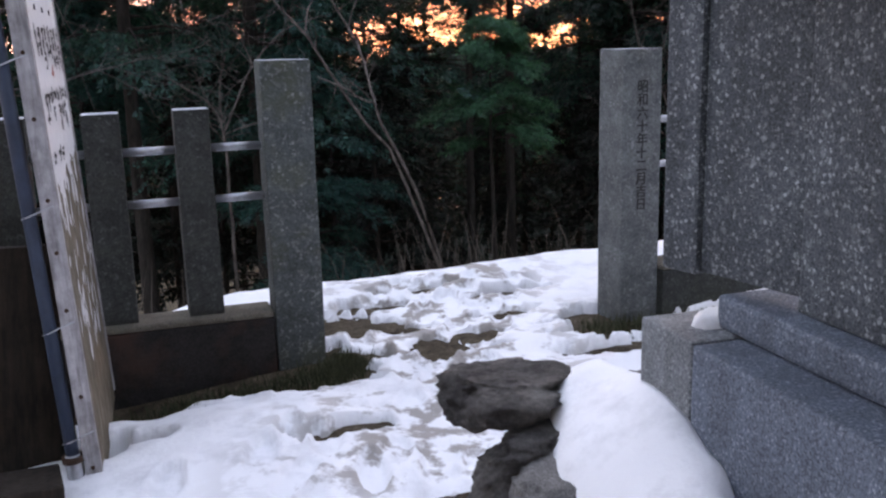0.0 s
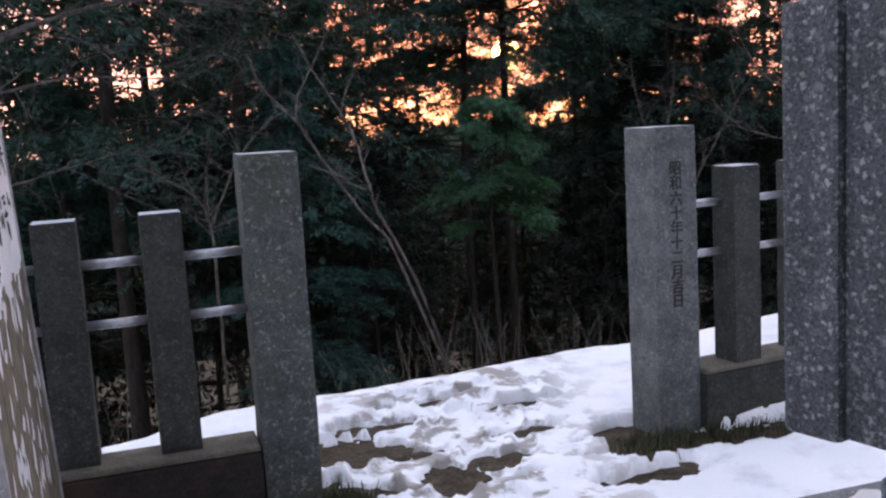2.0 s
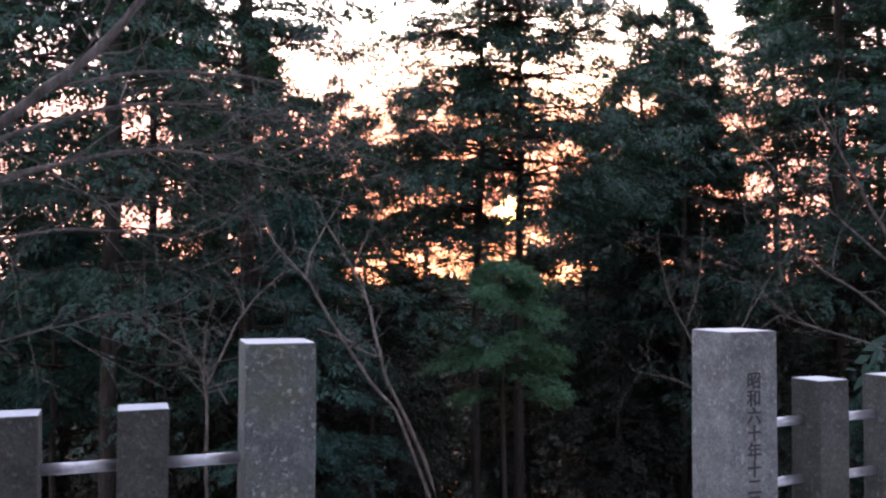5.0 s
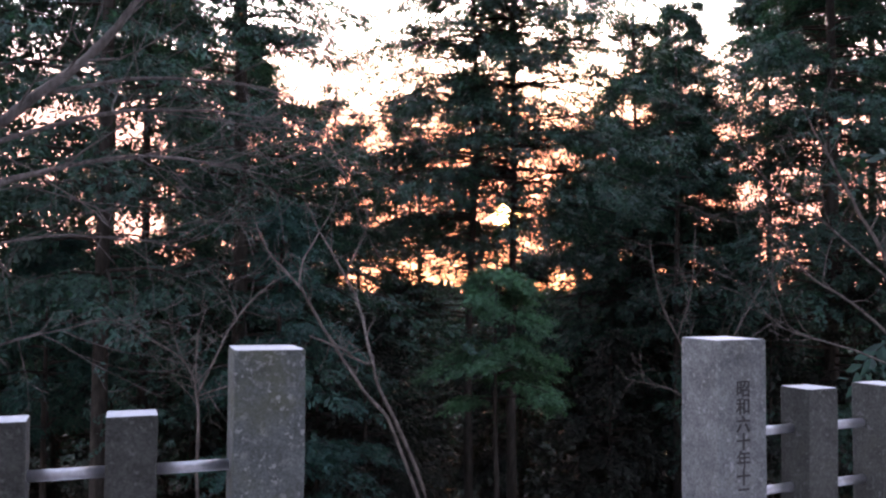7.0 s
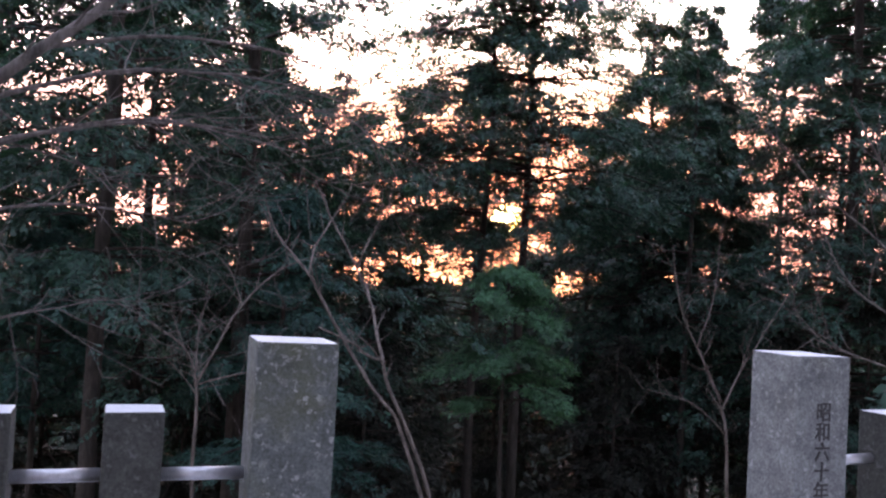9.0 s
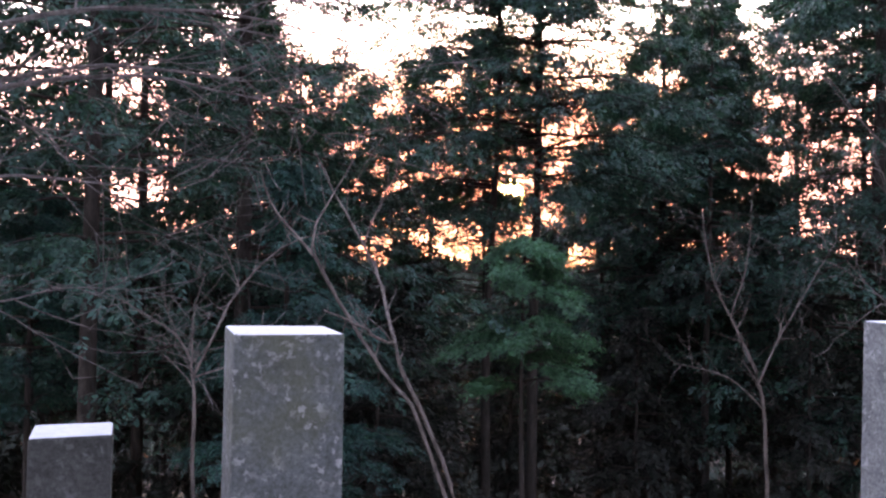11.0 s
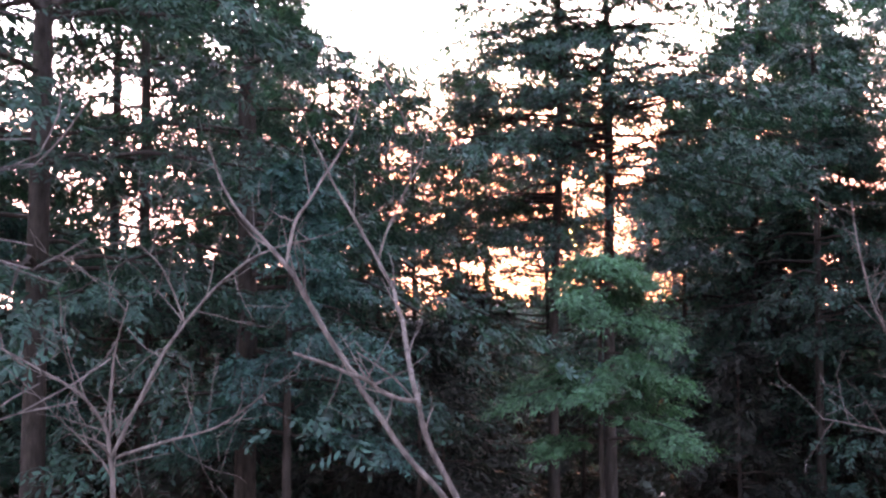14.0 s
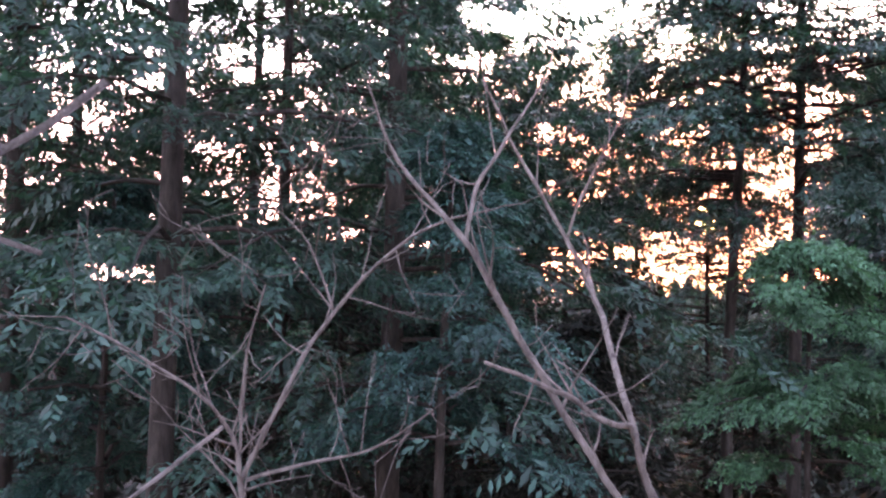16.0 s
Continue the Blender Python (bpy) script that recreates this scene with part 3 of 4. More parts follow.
plank = tagged(part("leaning_plank", box(-0.2, 0.13, -0.02, 0.02, -0.1, 0.86, 0.005, 0.004), DARK_WOOD), "dark damp wooden plank behind the notice board", "plank")
plank.matrix_world = pose(-0.93, 3.15, -0.1, 0, 4, 12)
low_plank = tagged(part("lying_plank", box(-0.3, 0.16, -0.09, 0.09, -0.12, 0.13, 0.006, 0.006), DARK_WOOD), "dark damp wooden plank lying in the snow", "plank")
low_plank.matrix_world = pose(-0.93, 2.8, 0.0, 0, 3, 10)
for k in range(5):
    lean = tagged(part("dark_board", box(-0.06, 0.06, -0.012, 0.012, -0.05, 0.78 + 0.06 * math.sin(k * 2.1), 0.004, 0.004, k), DARK_WOOD), "dark damp board leaning on the stone fence", "board", "boards leaning on the fence")
    lean.matrix_world = pose(-1.06 - 0.127 * k, 3.74 - 0.01 * (k % 2), -0.15, -7, 1.5 * math.sin(k * 1.7), 3)


# ---- conifers ----
def spray_arrays(n, seed, size):
    """n flat drooping cypress sprays, at the origin, along +x: arrays of blades (n, blades, 4, 3)."""
    r = np.random.default_rng(seed)
    blades = 8
    s = np.linspace(0.05, 1.0, blades)[None, :].repeat(n, 0)
    side = np.where(np.arange(blades) % 2 == 0, 1.0, -1.0)[None, :].repeat(n, 0)
    side[:, -1] = 0.05
    length = size * (0.52 - 0.32 * s) * r.uniform(0.7, 1.25, (n, blades))
    ang = side * r.uniform(0.45, 0.95, (n, blades))
    base = np.stack((s * size, 0 * s, -0.22 * size * s ** 2), -1)
    tip = base + np.stack((np.cos(ang) * length, np.sin(ang) * length, -0.30 * length + r.normal(0, 0.12, (n, blades)) * size), -1)
    mid = (base * 0.45 + tip * 0.55)
    perp = np.stack((-np.sin(ang), np.cos(ang), r.normal(0, 0.35, (n, blades))), -1)
    w = (size * r.uniform(0.046, 0.087, (n, blades)))[..., None]
    return np.stack((base, mid - perp * w, tip, mid + perp * w), 2)


def crown_mesh(seed, height, radius, low, branches, sprays, size, droop=0.35, shape=1.0, pad=0.17):
    """Blades of one whole crown and the points of its boughs; z from low to height."""
    r = np.random.default_rng(seed)
    z = low + (height - low) * np.sort(r.uniform(0, 1, branches)) ** 0.95
    f = (z - low) / (height - low)
    az = r.uniform(0, math.tau, branches)
    length = radius * np.clip(1.0 - f, 0.03, 1) ** (0.8 * shape) * np.minimum(1, 0.55 + f * 4) * r.uniform(0.45, 1.15, branches)
    # each bough carries a few drooping pads of sprays
    pads = 3
    ps = np.clip(np.array((0.5, 0.78, 1.0))[None] + r.normal(0, 0.09, (branches, pads)), 0.2, 1.1)
    pa = az[:, None] + r.normal(0, 0.20, (branches, pads))
    pick = r.integers(0, pads, (branches, sprays))
    rows = np.arange(branches)[:, None]
    wide = pad * np.clip(length[:, None] / 1.6, 0.35, 1.15)
    out_d, side_d = r.normal(0, 1, (branches, sprays)) * wide * 1.15, r.normal(0, 1, (branches, sprays)) * wide
    L0, a0 = length[:, None] * ps[rows, pick], pa[rows, pick]
    zc = z[:, None] + L0 * 0.20 - droop * L0 * ps[rows, pick]
    px, py = np.cos(a0) * (L0 + out_d) - np.sin(a0) * side_d, np.sin(a0) * (L0 + out_d) + np.cos(a0) * side_d
    d2 = (out_d ** 2 + side_d ** 2) / (wide ** 2)
    pos = np.stack((px, py, zc - 0.10 * wide * d2 - 0.25 * out_d + r.normal(0, 0.028, d2.shape)), -1).reshape(-1, 3)
    s = ps[rows, pick]
    a = a0 + np.arctan2(side_d, out_d + 1.6 * wide) * 0.8
    yaw = (a + r.normal(0, 0.4, s.shape)).ravel()
    pitch = r.normal(0.22, 0.28, s.size)
    roll = r.normal(0, 0.4, s.size)
    q = spray_arrays(s.size, seed + 1, size) * r.uniform(0.7, 1.35, s.size)[:, None, None, None]
    cr, sr = np.cos(roll)[:, None, None], np.sin(roll)[:, None, None]
    y, zz = q[..., 1] * cr - q[..., 2] * sr, q[..., 1] * sr + q[..., 2] * cr
    cp, sp = np.cos(pitch)[:, None, None], np.sin(pitch)[:, None, None]
    x, zz = q[..., 0] * cp + zz * sp, -q[..., 0] * sp + zz * cp
    cy, sy = np.cos(yaw)[:, None, None], np.sin(yaw)[:, None, None]
    out = np.stack((x * cy - y * sy, x * sy + y * cy, zz), -1) + pos[:, None, None, :]
    return out.reshape(-1, 3), (z, az, length, droop)


def boughs_arrays(info, thick=0.02):
    """Thin three-sided boughs for a crown."""
    z, az, length, droop = info
    verts, faces = [], []
    for k in range(len(z)):
        d = np.array((math.cos(az[k]), math.sin(az[k]), 0))
        side = np.array((-d[1], d[0], 0))
        L = length[k]
        start = len(verts)
        for s, w in ((0, 1.0), (0.35, 0.7), (0.7, 0.45), (1.0, 0.15)):
            p = d * L * s + np.array((0, 0, z[k] + 0.2 * L * s - droop * L * s * s))
            t = (0.006 + thick * min(1, L)) * w
            verts += [p + side * t, p - side * t * 0.5 + (0, 0, t * 0.9), p - side * t * 0.5 - (0, 0, t * 0.9)]
        for i in range(3):
            for j in range(3):
                a, b = start + 3 * i + j, start + 3 * i + (j + 1) % 3
                faces.append((a, b, b + 3, a + 3))
    return np.array(verts), np.array(faces)


def trunk_bm(height, radius, seed, bend=0.12):
    pts, rad = [], []
    for k in range(12):
        f = k / 11
        z = -0.6 + (height + 0.6) * f
        p = Vector((noise.noise(Vector((seed, z * 0.2, 0))), noise.noise(Vector((seed + 9, z * 0.2, 0))), 0)) * bend * min(1, 3 * f)
        pts.append((p.x, p.y, z))
        rad.append(radius * (1 - 0.85 * f) * (1 + 0.35 * max(0, 0.12 - f) / 0.12) + 0.006)
    return tube(pts, rad, 12)


def open_gap(v, base, width, piece=32):
    """Take the sprays out of a crown where the low sun shines through between the boughs."""
    q = v.reshape(-1, piece, 3)
    p = np.concatenate([q * (1 - f) + np.roll(q, -3, 1) * f for f in (0.0, 0.33, 0.67)], 1) if piece == 12 else q.mean(1)[:, None]
    p = p + np.array(base) - np.array((-0.2, 1.6, 1.47))
    d = p - (p @ np.array(SUN))[..., None] * np.array(SUN)
    return q[np.hypot(d[..., 0] * 0.8, d[..., 2] * 1.2).min(1) > width].reshape(-1, 3)


def conifer(name, label, x, y, height, radius, low, trunk, seed, needles, branches=150, sprays=14, size=0.34, droop=0.35, turn=0, shape=1.0, group="cypress trees", gap=0.0):
    z0 = float(ground_height(x, y))
    tree = thing(name, label, "tree", x, y, z0, turn, group)
    part("trunk", trunk_bm(height, trunk, seed), BARK, tree)
    v, info = crown_mesh(seed, height, radius, low, branches, sprays, size, droop, shape)
    if gap:
        v = open_gap(v, Vector((x, y, z0)), gap)
    mesh_from_arrays("crown", v, np.arange(len(v)).reshape(-1, 4), needles, tree)
    bv, bf = boughs_arrays(info)
    if gap:
        bv = open_gap(bv, Vector((x, y, z0)), 0.12, 12)
        bf = bf[:len(bv) // 12 * 9]
    tagged(mesh_from_arrays("bough_mass", bv, bf, BARK, tree), kind="stuff")
    return tree


TALL = "tall dark green cypress with layered drooping sprays"
conifer("cypress_tree", TALL, -0.7, 11.65, 15, 3.0, 3.9, 0.095, 21, NEEDLES, 115, 95, 0.19)
conifer("cypress_tree", TALL, 0.86, 13.0, 17, 2.75, 2.6, 0.11, 22, NEEDLES, 150, 84, 0.19)
conifer("cypress_tree", "tall dark cypress with a bare lower trunk", 5.27, 14.84, 13.6, 3.5, 5.7, 0.085, 23, NEEDLES, 235, 80, 0.2, 0.3, gap=0.2)
conifer("cypress_tree", "slim cypress with a bare lower trunk", 4.6, 14.95, 12.2, 2.6, 5.3, 0.075, 24, NEEDLES, 105, 66, 0.18, 0.3, gap=0.2)
conifer("cypress_tree", TALL, 10.8, 14.1, 14.5, 3.7, 1.2, 0.14, 25, NEEDLES, 240, 66, 0.23)
conifer("cypress_tree", "slender cypress with a narrow pointed crown", 11.1, 19.2, 12.6, 2.8, 2.0, 0.1, 26, NEEDLES, 150, 50, 0.25, 0.35, 0, 0.75)
conifer("young_cypress", "young bright green cypress with full low branches", 3.83, 11.65, 4.0, 0.95, 2.35, 0.035, 27, NEEDLES_BRIGHT, 30, 170, 0.11, 0.30, 0, 0.55, "young cypresses")
conifer("young_cypress", "young blue green cypress with full low branches", 1.15, 11.2, 4.6, 1.3, 0.5, 0.05, 28, NEEDLES_BLUE, 40, 180, 0.115, 0.30, 0, 0.7, "young cypresses")
conifer("young_cypress", "young blue green cypress with full low branches", -1.3, 12.6, 5.0, 1.3, 2.7, 0.05, 29, NEEDLES_BLUE, 26, 170, 0.12, 0.30, 0, 0.7, "young cypresses")
conifer("cypress_tree", "slender cypress with thin see-through sprays", 6.6, 20.6, 11.8, 2.6, 3.4, 0.06, 47, NEEDLES, 170, 34, 0.16, gap=0.13)
conifer("cypress_tree", "slender cypress with thin see-through sprays", 8.3, 23.4, 12.6, 2.8, 3.4, 0.06, 48, NEEDLES, 170, 32, 0.17, gap=0.13)
thin_far = conifer("cypress_tree", "slender cypress with thin see-through sprays", 3.6, 18.4, 9.5, 2.3, 4.2, 0.07, 46, NEEDLES, 62, 32, 0.22)
tall_far = conifer("cypress_tree", TALL, -2.5, 13.9, 15, 3.0, 3.8, 0.11, 41, NEEDLES, 110, 36, 0.35)
high_far = conifer("cypress_tree", "tall cypress with a bare lower trunk", 9.0, 17.6, 11.2, 3.0, 3.6, 0.12, 42, NEEDLES, 100, 34, 0.32)
young = conifer("young_cypress", "young cypress in the undergrowth, coloured dark as if in shade", -3.4, 15.2, 4.9, 1.7, 0.6, 0.05, 43, NEEDLES_SHADE, 38, 22, 0.31, 0.30, 0, 1.1, "young cypresses")
# never in view: added to cut the sky light from behind
dense = conifer("cypress_tree", "unseen dense cypress with low boughs, added to block sky light", -6.0, -2.0, 13, 3.3, 0.5, 0.13, 44, NEEDLES, 70, 12, 0.72, 0.3, 0, 0.7)


def more(src, rows):
    for x, y, turn, sc in rows:
        ob = copy_thing(src, pose(x, y, float(ground_height(x, y)) - 0.1, 0, 0, turn))
        ob.scale = (sc, sc, sc)


more(tall_far, [(-0.3, 16.2, 33, 0.93), (9.6, 16.2, 20, 0.6), (12.4, 16.2, 75, 0.85), (-0.9, 18.7, 200, 1.05), (-5.0, 15.5, 300, 1.0), (-3.2, 18.0, 130, 1.05), (1.5, 19.4, 250, 0.8), (0.2, 24.0, 120, 1.1), (-6.5, 21.0, 40, 1.1), (13.4, 16.0, 100, 1.05), (12.9, 12.2, 210, 1.0), (15.5, 22.0, 10, 1.1)])
more(high_far, [(2.1, 17.2, 300, 0.82), (11.0, 21.5, 20, 1.0), (1.6, 27.5, 330, 1.3)])
# sparse crowns further down the slope, through which the low sky shows
more(thin_far, [(8.3, 18.6, 100, 1.0), (2.9, 17.6, 40, 0.9), (4.7, 20.2, 220, 1.15), (10.4, 21.6, 310, 1.2), (8.6, 15.4, 250, 1.0), (9.7, 17.4, 20, 1.1), (6.6, 24.6, 60, 1.45), (11.6, 25.4, 170, 1.35), (12.0, 24.5, 280, 1.4), (4.2, 24.0, 15, 1.4)])
# undergrowth that closes the view down the slope, forest shade put into its colour
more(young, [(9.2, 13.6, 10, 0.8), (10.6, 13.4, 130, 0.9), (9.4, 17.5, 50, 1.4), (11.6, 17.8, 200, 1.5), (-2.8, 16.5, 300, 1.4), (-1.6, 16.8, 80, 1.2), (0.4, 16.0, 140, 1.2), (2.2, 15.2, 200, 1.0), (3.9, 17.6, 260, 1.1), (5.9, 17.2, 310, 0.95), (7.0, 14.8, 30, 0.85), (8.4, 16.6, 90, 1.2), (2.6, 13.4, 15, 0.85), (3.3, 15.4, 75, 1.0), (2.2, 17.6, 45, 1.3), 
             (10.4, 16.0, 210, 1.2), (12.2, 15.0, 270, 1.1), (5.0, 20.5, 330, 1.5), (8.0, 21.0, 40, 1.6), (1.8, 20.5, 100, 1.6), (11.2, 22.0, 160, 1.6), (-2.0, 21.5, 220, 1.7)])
# an unseen wood added behind and beside the gate to block low sky light
more(dense, [(-3.4, -4.2, 95, 1.0), (-0.6, -5.2, 170, 1.05), (2.4, -4.6, 290, 1.0), (5.4, -3.6, 30, 1.0), (7.6, -0.6, 60, 1.0), (9.0, 3.0, 200, 1.0), (-7.0, 1.4, 140, 1.0), (-7.4, 5.0, 250, 1.0), (1.0, -8.4, 20, 1.2), (-4.6, -7.4, 80, 1.2), (6.0, -7.2, 130, 1.2), (9.8, 7.4, 310, 0.95)])


# ---- bare trees ----
def grow(bm_lists, start, heading, length, radius, r, level, curve=0.25, up=0.04):
    """A crooked twig with side twigs; appends (points, radii)."""
    n = max(3, int(length / 0.09))
    pts, rad = [Vector(start)], [radius]
    d = Vector(heading).normalized()
    for k in range(n):
        d = (d + Vector((r.gauss(0, curve), r.gauss(0, curve), r.gauss(0, curve) + up)) * 0.45).normalized()
        pts.append(pts[-1] + d * length / n)
        rad.append(max(0.0018, radius * (1 - 0.8 * (k + 1) / n)))
        if level > 0 and k > 0 and r.random() < 0.62:
            a = Vector((r.gauss(0, 1), r.gauss(0, 1), r.gauss(0.2, 0.8))).normalized()
            grow(bm_lists, pts[-1], d * 0.8 + a * 0.75, length * r.uniform(0.3, 0.6), rad[-1] * 0.7, r, level - 1, curve, up)
    bm_lists.append((pts, rad))


def twig_mesh(name, lists, material, parent, sides=4):
    verts, faces = [], []
    for pts, rad in lists:
        start = len(verts)
        for i, p in enumerate(pts):
            d = (pts[min(i + 1, len(pts) - 1)] - pts[max(i - 1, 0)]).normalized()
            a = d.orthogonal().normalized()
            b = d.cross(a)
            for k in range(sides):
                verts.append(p + (a * math.cos(k * math.tau / sides) + b * math.sin(k * math.tau / sides)) * rad[i])
        for i in range(len(pts) - 1):
            for k in range(sides):
                q, w = start + i * sides + k, start + i * sides + (k + 1) % sides
                faces.append((q, w, w + sides, q + sides))
    return mesh_from_arrays(name, np.array(verts), np.array(faces), material, parent, smooth=True)


def smooth_line(points, radii, per=5):
    """A line rounded through its points."""
    pts, rad = [], []
    p = [Vector(q) for q in points]
    for i in range(len(p) - 1):
        a, b, c, d = p[max(i - 1, 0)], p[i], p[i + 1], p[min(i + 2, len(p) - 1)]
        for k in range(per):
            t = k / per
            pts.append(0.5 * ((2 * b) + (c - a) * t + (2 * a - 5 * b + 4 * c - d) * t * t + (3 * b - a - 3 * c + d) * t ** 3))
            rad.append(radii[i] + (radii[i + 1] - radii[i]) * t)
    pts.append(p[-1])
    rad.append(radii[-1])
    return pts, rad


def bare_tree(name, label, limbs, seed, twigs, material=TWIG_BARK, twig_len=0.4, level=1, group="bare trees", curve=0.25, drift=(0, 0, 0.3), slim=0.68):
    """limbs: (points, radii) each a part; random twigs sprout along them."""
    tree = thing(name, label, "tree", 0, 0, 0, 0, group)
    r = random.Random(seed)
    extra = []
    for k, (points, radii) in enumerate(limbs):
        pts, rad = smooth_line(points, [q * slim for q in radii])
        pts = [p + noise.noise_vector(p * 6) * 0.012 for p in pts]
        part("trunk" if k == 0 else "limb", tube(pts, rad, 8), material, tree)
        for i in range(len(pts)):
            if i > len(pts) * 0.3 and r.random() < twigs:
                d = (pts[min(i + 1, len(pts) - 1)] - pts[i - 1]).normalized()
                a = Vector((r.gauss(0, 0.7), r.gauss(0, 0.7), r.gauss(0, 0.7))) + Vector(drift)
                grow(extra, pts[i], d * 0.5 + a, twig_len * r.uniform(0.5, 1.4), max(0.0034, min(0.007, rad[i] * 0.6)), r, level, curve)
    if extra:
        tagged(twig_mesh("twig_mass", extra, material, tree), kind="stuff")
    return tree


bare_tree("bare_tree", "slim forked bare tree with pale grey bark", [
    ([(2.16, 8.5, -0.95), (1.86, 8.45, 0.0), (1.57, 8.5, 0.62), (1.51, 8.55, 0.85), (1.55, 9.2, 1.27), (1.48, 9.5, 1.55), (1.36, 9.6, 1.78), (1.1, 9.7, 2.3)], [0.034, 0.03, 0.028, 0.026, 0.024, 0.021, 0.018, 0.008]),
    ([(2.1, 8.45, -0.85), (1.66, 8.4, 0.3), (1.44, 8.4, 0.6), (1.2, 8.5, 0.96), (1.02, 8.5, 1.27), (0.88, 8.5, 1.49), (0.66, 8.6, 1.75), (0.55, 8.6, 2.0)], [0.03, 0.026, 0.024, 0.025, 0.024, 0.022, 0.014, 0.007]),
    ([(1.5, 8.52, 0.83), (1.32, 8.3, 0.9), (1.19, 8.2, 0.98), (0.89, 7.9, 1.1)], [0.02, 0.02, 0.018, 0.010]),
    ([(0.9, 8.5, 1.46), (0.95, 8.6, 1.68), (1.07, 8.7, 1.87), (1.24, 8.8, 2.14)], [0.018, 0.016, 0.013, 0.006]),
    ([(1.49, 9.5, 1.53), (1.56, 9.5, 1.75), (1.75, 9.5, 2.12)], [0.016, 0.012, 0.006]),
    ([(1.55, 8.6, 0.75), (1.4, 8.5, 0.95), (1.22, 8.5, 1.07)], [0.012, 0.01, 0.006]),
], 31, 0.4, TWIG_BARK, 0.28, 1, slim=0.52)
bare_tree("bare_shrub", "bare many-stemmed shrub with fine twigs", [
    ([(0.16, 8.75, -0.9), (0.15, 8.7, 0.2), (0.14, 8.7, 0.56), (0.1, 8.7, 0.76), (-0.05, 8.6, 0.95), (-0.42, 8.5, 1.18)], [0.028, 0.024, 0.02, 0.016, 0.012, 0.005]),
    ([(0.14, 8.7, 0.6), (0.3, 8.7, 0.94), (0.45, 8.8, 1.2), (0.73, 8.8, 1.49), (1.09, 8.9, 1.63)], [0.018, 0.018, 0.016, 0.012, 0.005]),
    ([(0.16, 8.7, 0.6), (0.41, 8.6, 0.69), (0.6, 8.55, 0.74), (0.8, 8.5, 0.88)], [0.014, 0.012, 0.009, 0.005]),
    ([(0.13, 8.7, 0.7), (0.14, 8.75, 1.0), (0.2, 8.7, 1.3)], [0.012, 0.01, 0.005]),
    ([(0.45, 8.8, 1.2), (0.35, 8.8, 1.45), (0.2, 8.8, 1.6)], [0.01, 0.008, 0.004]),
], 32, 1.0, TWIG_BARK, 0.34, 2, slim=0.52)
bare_tree("bare_shrub", "bare many-stemmed shrub with fine twigs", [
    ([(5.45, 9.6, -1.0), (5.35, 9.5, -0.3), (5.27, 9.5, 0.33), (4.95, 9.5, 0.95), (4.75, 9.5, 1.32), (4.62, 9.5, 1.94)], [0.035, 0.03, 0.026, 0.018, 0.014, 0.006]),
    ([(5.27, 9.5, 0.35), (5.45, 9.5, 0.7), (5.62, 9.5, 0.96), (6.1, 9.5, 1.67)], [0.022, 0.018, 0.014, 0.005]),
    ([(5.3, 9.5, 0.1), (4.9, 9.45, 0.4), (4.3, 9.4, 0.55)], [0.016, 0.012, 0.005]),
    ([(4.95, 9.5, 0.95), (5.1, 9.5, 1.4), (5.15, 9.5, 1.9)], [0.014, 0.01, 0.005]),
], 33, 1.0, TWIG_BARK, 0.4, 2, slim=0.55)
bare_tree("spreading_bare_tree", "large bare tree with spreading fine twigs", [
    ([(-2.6, 5.5, -0.6), (-1.9, 5.5, 0.9), (-1.35, 5.5, 1.65), (-0.9, 5.5, 2.12), (-0.45, 5.5, 2.55), (-0.2, 5.45, 2.9)], [0.09, 0.08, 0.065, 0.055, 0.045, 0.02]),
    ([(-1.4, 5.5, 1.6), (-0.9, 5.4, 1.86), (-0.4, 5.2, 2.0), (0.1, 5.0, 1.97)], [0.03, 0.022, 0.014, 0.005]),
    ([(-1.2, 5.5, 1.8), (-0.7, 5.6, 1.98), (-0.2, 5.7, 2.08), (0.4, 5.7, 2.0)], [0.03, 0.02, 0.013, 0.005]),
    ([(-0.95, 5.5, 2.05), (-0.5, 5.4, 2.2), (0.0, 5.3, 2.24), (0.5, 5.2, 2.15)], [0.028, 0.02, 0.012, 0.005]),
    ([(-0.7, 5.5, 2.3), (-0.3, 5.6, 2.42), (0.2, 5.7, 2.45), (0.7, 5.8, 2.35)], [0.024, 0.018, 0.012, 0.005]),
    ([(-1.6, 5.5, 1.35), (-1.1, 5.6, 1.6), (-0.6, 5.7, 1.7), (-0.1, 5.7, 1.66)], [0.028, 0.02, 0.012, 0.005]),
    ([(-1.9, 5.5, 0.9), (-1.4, 5.7, 1.1), (-0.9, 5.8, 1.2), (-0.5, 5.9, 1.3)], [0.024, 0.016, 0.01, 0.004]),
], 34, 1.0, LIMB_BARK, 0.5, 2, curve=0.2, drift=(0.7, 0, 0.0), slim=0.45)
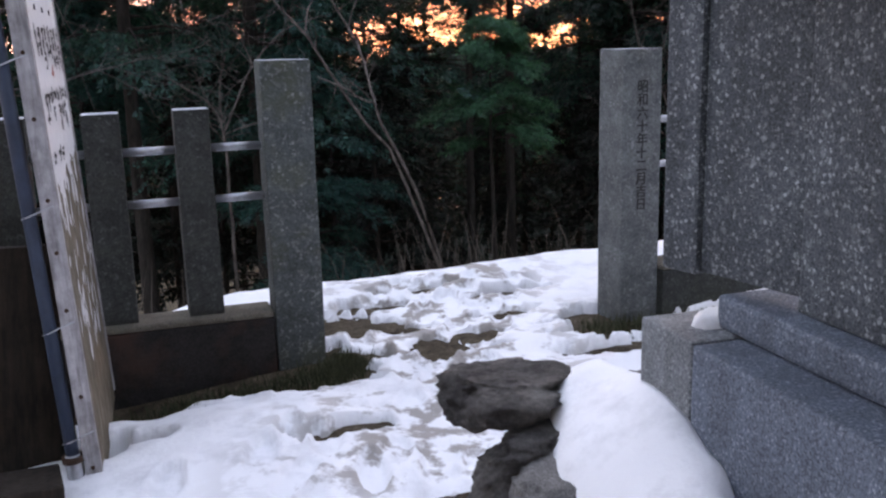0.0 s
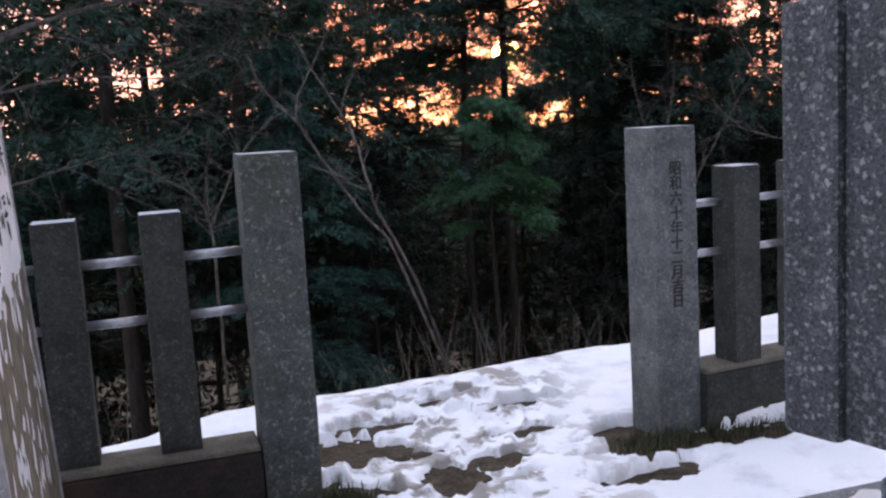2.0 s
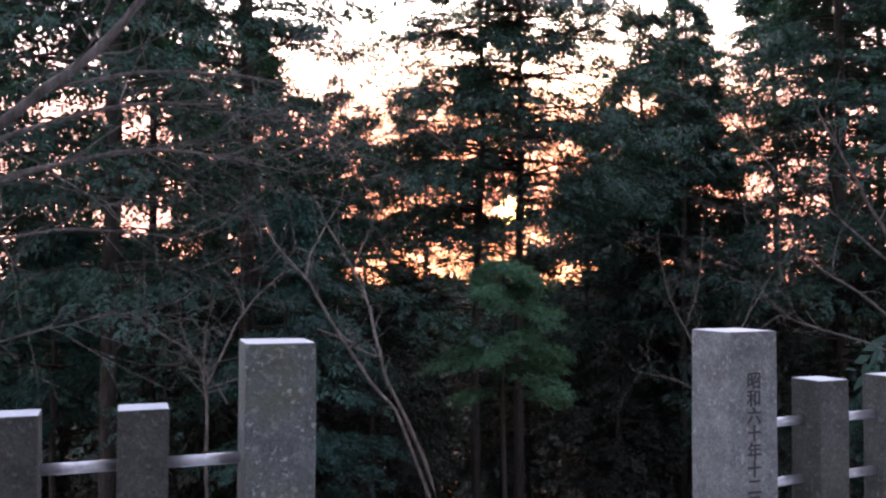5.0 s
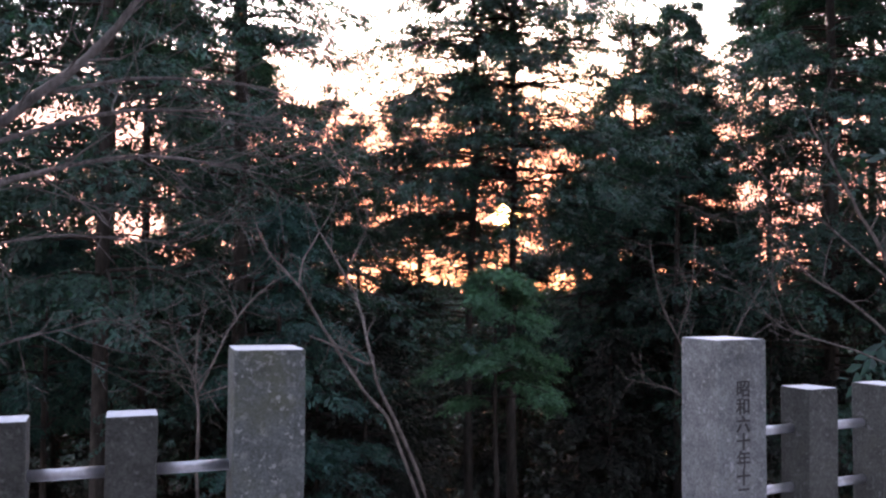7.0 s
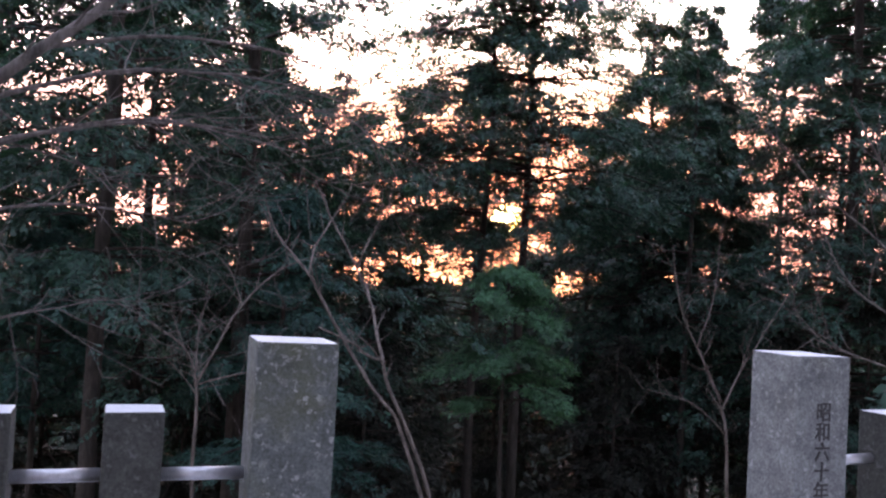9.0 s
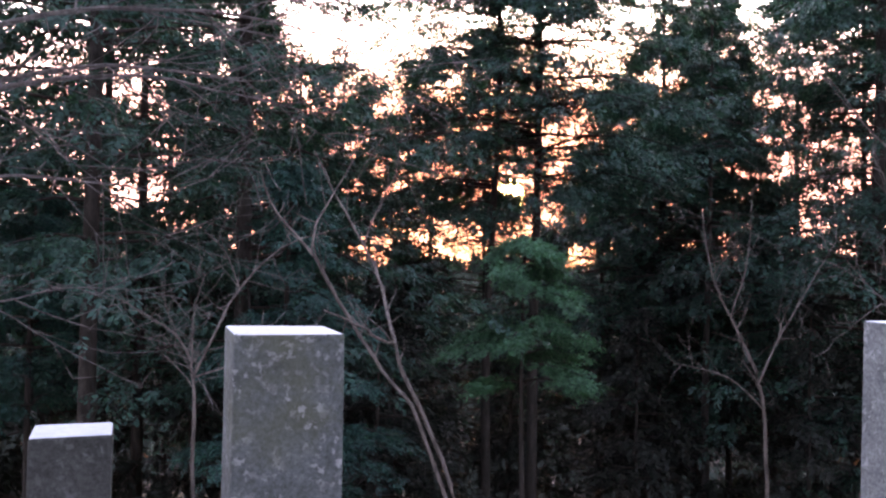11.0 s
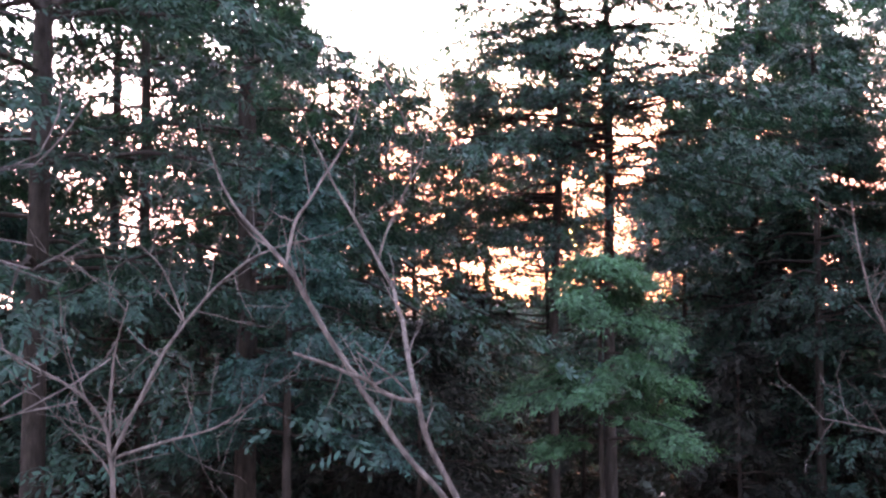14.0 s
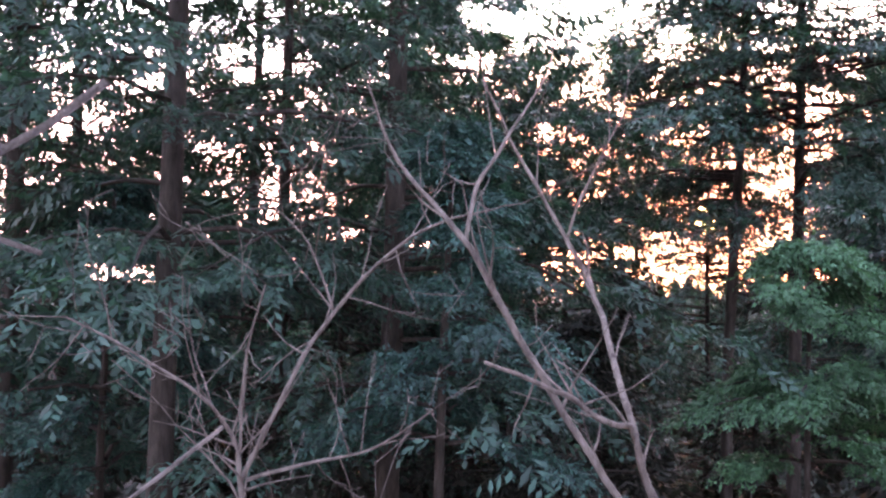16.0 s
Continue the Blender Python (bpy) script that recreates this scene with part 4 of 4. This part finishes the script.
bare_tree("spreading_bare_tree", "bare tree with pale arching twigs", [
    ([(5.9, 6.6, -0.7), (5.3, 6.5, 0.6), (4.8, 6.4, 1.5), (4.3, 6.3, 2.1), (3.9, 6.3, 2.7)], [0.05, 0.042, 0.03, 0.02, 0.008]),
    ([(5.2, 6.5, 0.8), (4.5, 6.4, 1.3), (3.9, 6.3, 1.6), (3.6, 6.2, 1.95)], [0.024, 0.018, 0.012, 0.005]),
    ([(5.4, 6.5, 0.5), (4.6, 6.3, 0.95), (3.9, 6.2, 1.15), (3.5, 6.1, 1.25)], [0.02, 0.014, 0.01, 0.005]),
    ([(4.9, 6.4, 1.4), (4.3, 6.5, 1.9), (3.8, 6.5, 2.2), (3.5, 6.5, 2.5)], [0.02, 0.014, 0.01, 0.004]),
], 35, 0.62, TWIG_BARK, 0.38, 2, drift=(-0.4, 0, 0.4), slim=0.5)


# ---- grass ----
def grass(name, label, material, spots, seed, tall, count, width=0.004):
    """Thin bent blades round the given spots."""
    r = np.random.default_rng(seed)
    verts = []
    for x, y, a, b in spots:
        n = int(count)
        px, py = x + r.normal(0, a, n), y + r.normal(0, b, n)
        pz = ground_height(px, py) - 0.02
        h = tall * r.uniform(0.4, 1.3, n)
        az = r.uniform(0, math.tau, n)
        bend = h * r.uniform(0.1, 0.6, n)
        dx, dy = np.cos(az), np.sin(az)
        for f0, f1 in ((0.0, 0.5), (0.5, 1.0)):
            q = []
            for f, s in ((f0, -1), (f0, 1), (f1, 1), (f1, -1)):
                w = width * (1 - 0.75 * f) * s
                q.append(np.stack((px + dx * bend * f * f - dy * w, py + dy * bend * f * f + dx * w, pz + h * f), -1))
            verts.append(np.stack(q, 1).reshape(-1, 3))
    v = np.concatenate(verts)
    return tagged(mesh_from_arrays(name, v, np.arange(len(v)).reshape(-1, 4), material), label, "grass", kind="stuff")


grass("dry_grass", "dry brown weeds along the edge of the slope", DRY_GRASS, [(1.6, 6.1, 0.5, 0.25), (2.3, 6.3, 0.5, 0.25), (1.2, 6.1, 0.35, 0.2), (3.3, 6.8, 0.7, 0.3), (0.2, 6.3, 0.5, 0.3), (-0.8, 6.2, 0.6, 0.3)], 51, 0.48, 34)
grass("moss_grass", "short green grass and moss at the post foot", GREEN_GRASS, [(0.2, 3.7, 0.07, 0.06), (0.08, 3.66, 0.1, 0.06), (0.26, 3.8, 0.05, 0.06), (-0.2, 3.66, 0.12, 0.05), (-0.42, 3.68, 0.12, 0.05), (1.62, 3.86, 0.14, 0.07), (1.95, 3.85, 0.2, 0.06), (-0.45, 4.6, 0.12, 0.08), (0.3, 3.8, 0.05, 0.05)], 52, 0.06, 520, 0.0035)

# ---- far distance ----
def low_sun():
    bm = bmesh.new()
    bmesh.ops.create_uvsphere(bm, u_segments=24, v_segments=12, radius=22.0)
    n = Nodes("sun_fire")
    glow, clear, both = (n.tree.nodes.new("ShaderNode" + k) for k in ("Emission", "BsdfTransparent", "AddShader"))
    glow.inputs["Color"].default_value = (1.0, 0.6, 0.22, 1)
    glow.inputs["Strength"].default_value = 150
    n.link(glow.outputs[0], both.inputs[0])
    n.link(clear.outputs[0], both.inputs[1])
    n.link(both.outputs[0], n.tree.nodes["Material Output"].inputs["Surface"])
    ob = part("sun_disc", bm, n.mat)
    ob.location = SUN * 1400
    return tagged(ob, "low glowing evening sun behind the trees", "sun", kind="structure")


low_sun()


def haze_backdrop():
    """A glowing backdrop ring, haze light painted on it low over the horizon all round, warm towards the sun, thinning
    upwards into the clear sky.
    """
    bm = bmesh.new()
    rows = [[bm.verts.new((900 * math.sin(k * math.tau / 96), 900 * math.cos(k * math.tau / 96), z)) for k in range(96)] for z in (-160, 40, 110, 170, 230, 300)]
    for lo, hi in zip(rows, rows[1:]):
        for k in range(96):
            bm.faces.new((lo[k], lo[(k + 1) % 96], hi[(k + 1) % 96], hi[k])).smooth = True
    n = Nodes("haze_backdrop")
    glow, clear, both = (n.tree.nodes.new("ShaderNode" + k) for k in ("Emission", "BsdfTransparent", "MixShader"))
    sep = n.tree.nodes.new("ShaderNodeSeparateXYZ")
    n.link(n.coord, sep.inputs[0])
    toward = n.tree.nodes.new("ShaderNodeVectorMath")
    toward.operation = "DOT_PRODUCT"
    toward.inputs[1].default_value = tuple(SUN * (1 / 900))
    n.link(n.coord, toward.inputs[0])
    n.link(n.ramp(toward.outputs["Value"], (0.3, (0.045, 0.045, 0.055)), (0.86, (0.115, 0.084, 0.085)), (0.97, (0.16, 0.08, 0.07)), (0.999, (0.245, 0.094, 0.066))), glow.inputs["Color"])
    scaled = n.tree.nodes.new("ShaderNodeMath")
    scaled.operation = "MULTIPLY"
    scaled.inputs[1].default_value = 1 / 300
    n.link(sep.outputs["Z"], scaled.inputs[0])
    n.link(n.ramp(scaled.outputs[0], (0.32, grey(0.99)), (0.5, grey(0.96)), (0.68, grey(0.7)), (0.85, grey(0))), both.inputs[0])
    n.link(clear.outputs[0], both.inputs[1])
    n.link(glow.outputs[0], both.inputs[2])
    n.link(both.outputs[0], n.tree.nodes["Material Output"].inputs["Surface"])
    return tagged(part("haze_backdrop", bm, n.mat), "glowing backdrop painted as warm evening haze low over the horizon", "sky", kind="structure")


haze_backdrop()


def far_woods():
    """A dark wooded ridge beyond the slope, with an uneven tree line."""
    r = np.random.default_rng(61)
    n = 900
    az = np.linspace(-0.9, 1.5, n)
    verts = []
    for k in range(n):
        d = 75 + r.uniform(-6, 6)
        x, y = math.sin(az[k]) * d, math.cos(az[k]) * d
        top = -0.9 + 3.4 * float(wave(np.array(az[k]), np.array(0.0), 16, 3)) + r.uniform(-0.6, 0.9)
        w = r.uniform(0.6, 1.3)
        c, q = math.cos(az[k]) * w, math.sin(az[k]) * w
        verts += [(x - c * 1.6, y + q * 1.6, -16), (x + c * 1.6, y - q * 1.6, -16), (x + c * 0.5, y - q * 0.5, top - 1.2), (x, y, top)]
        verts += [(x - c * 1.6, y + q * 1.6, -16), (x + c * 0.5, y - q * 0.5, top - 1.2), (x, y, top), (x - c * 0.5, y + q * 0.5, top - 1.3)]
    v = np.array(verts)
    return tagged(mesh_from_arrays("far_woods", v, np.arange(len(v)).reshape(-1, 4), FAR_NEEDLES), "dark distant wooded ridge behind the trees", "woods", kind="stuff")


far_woods()
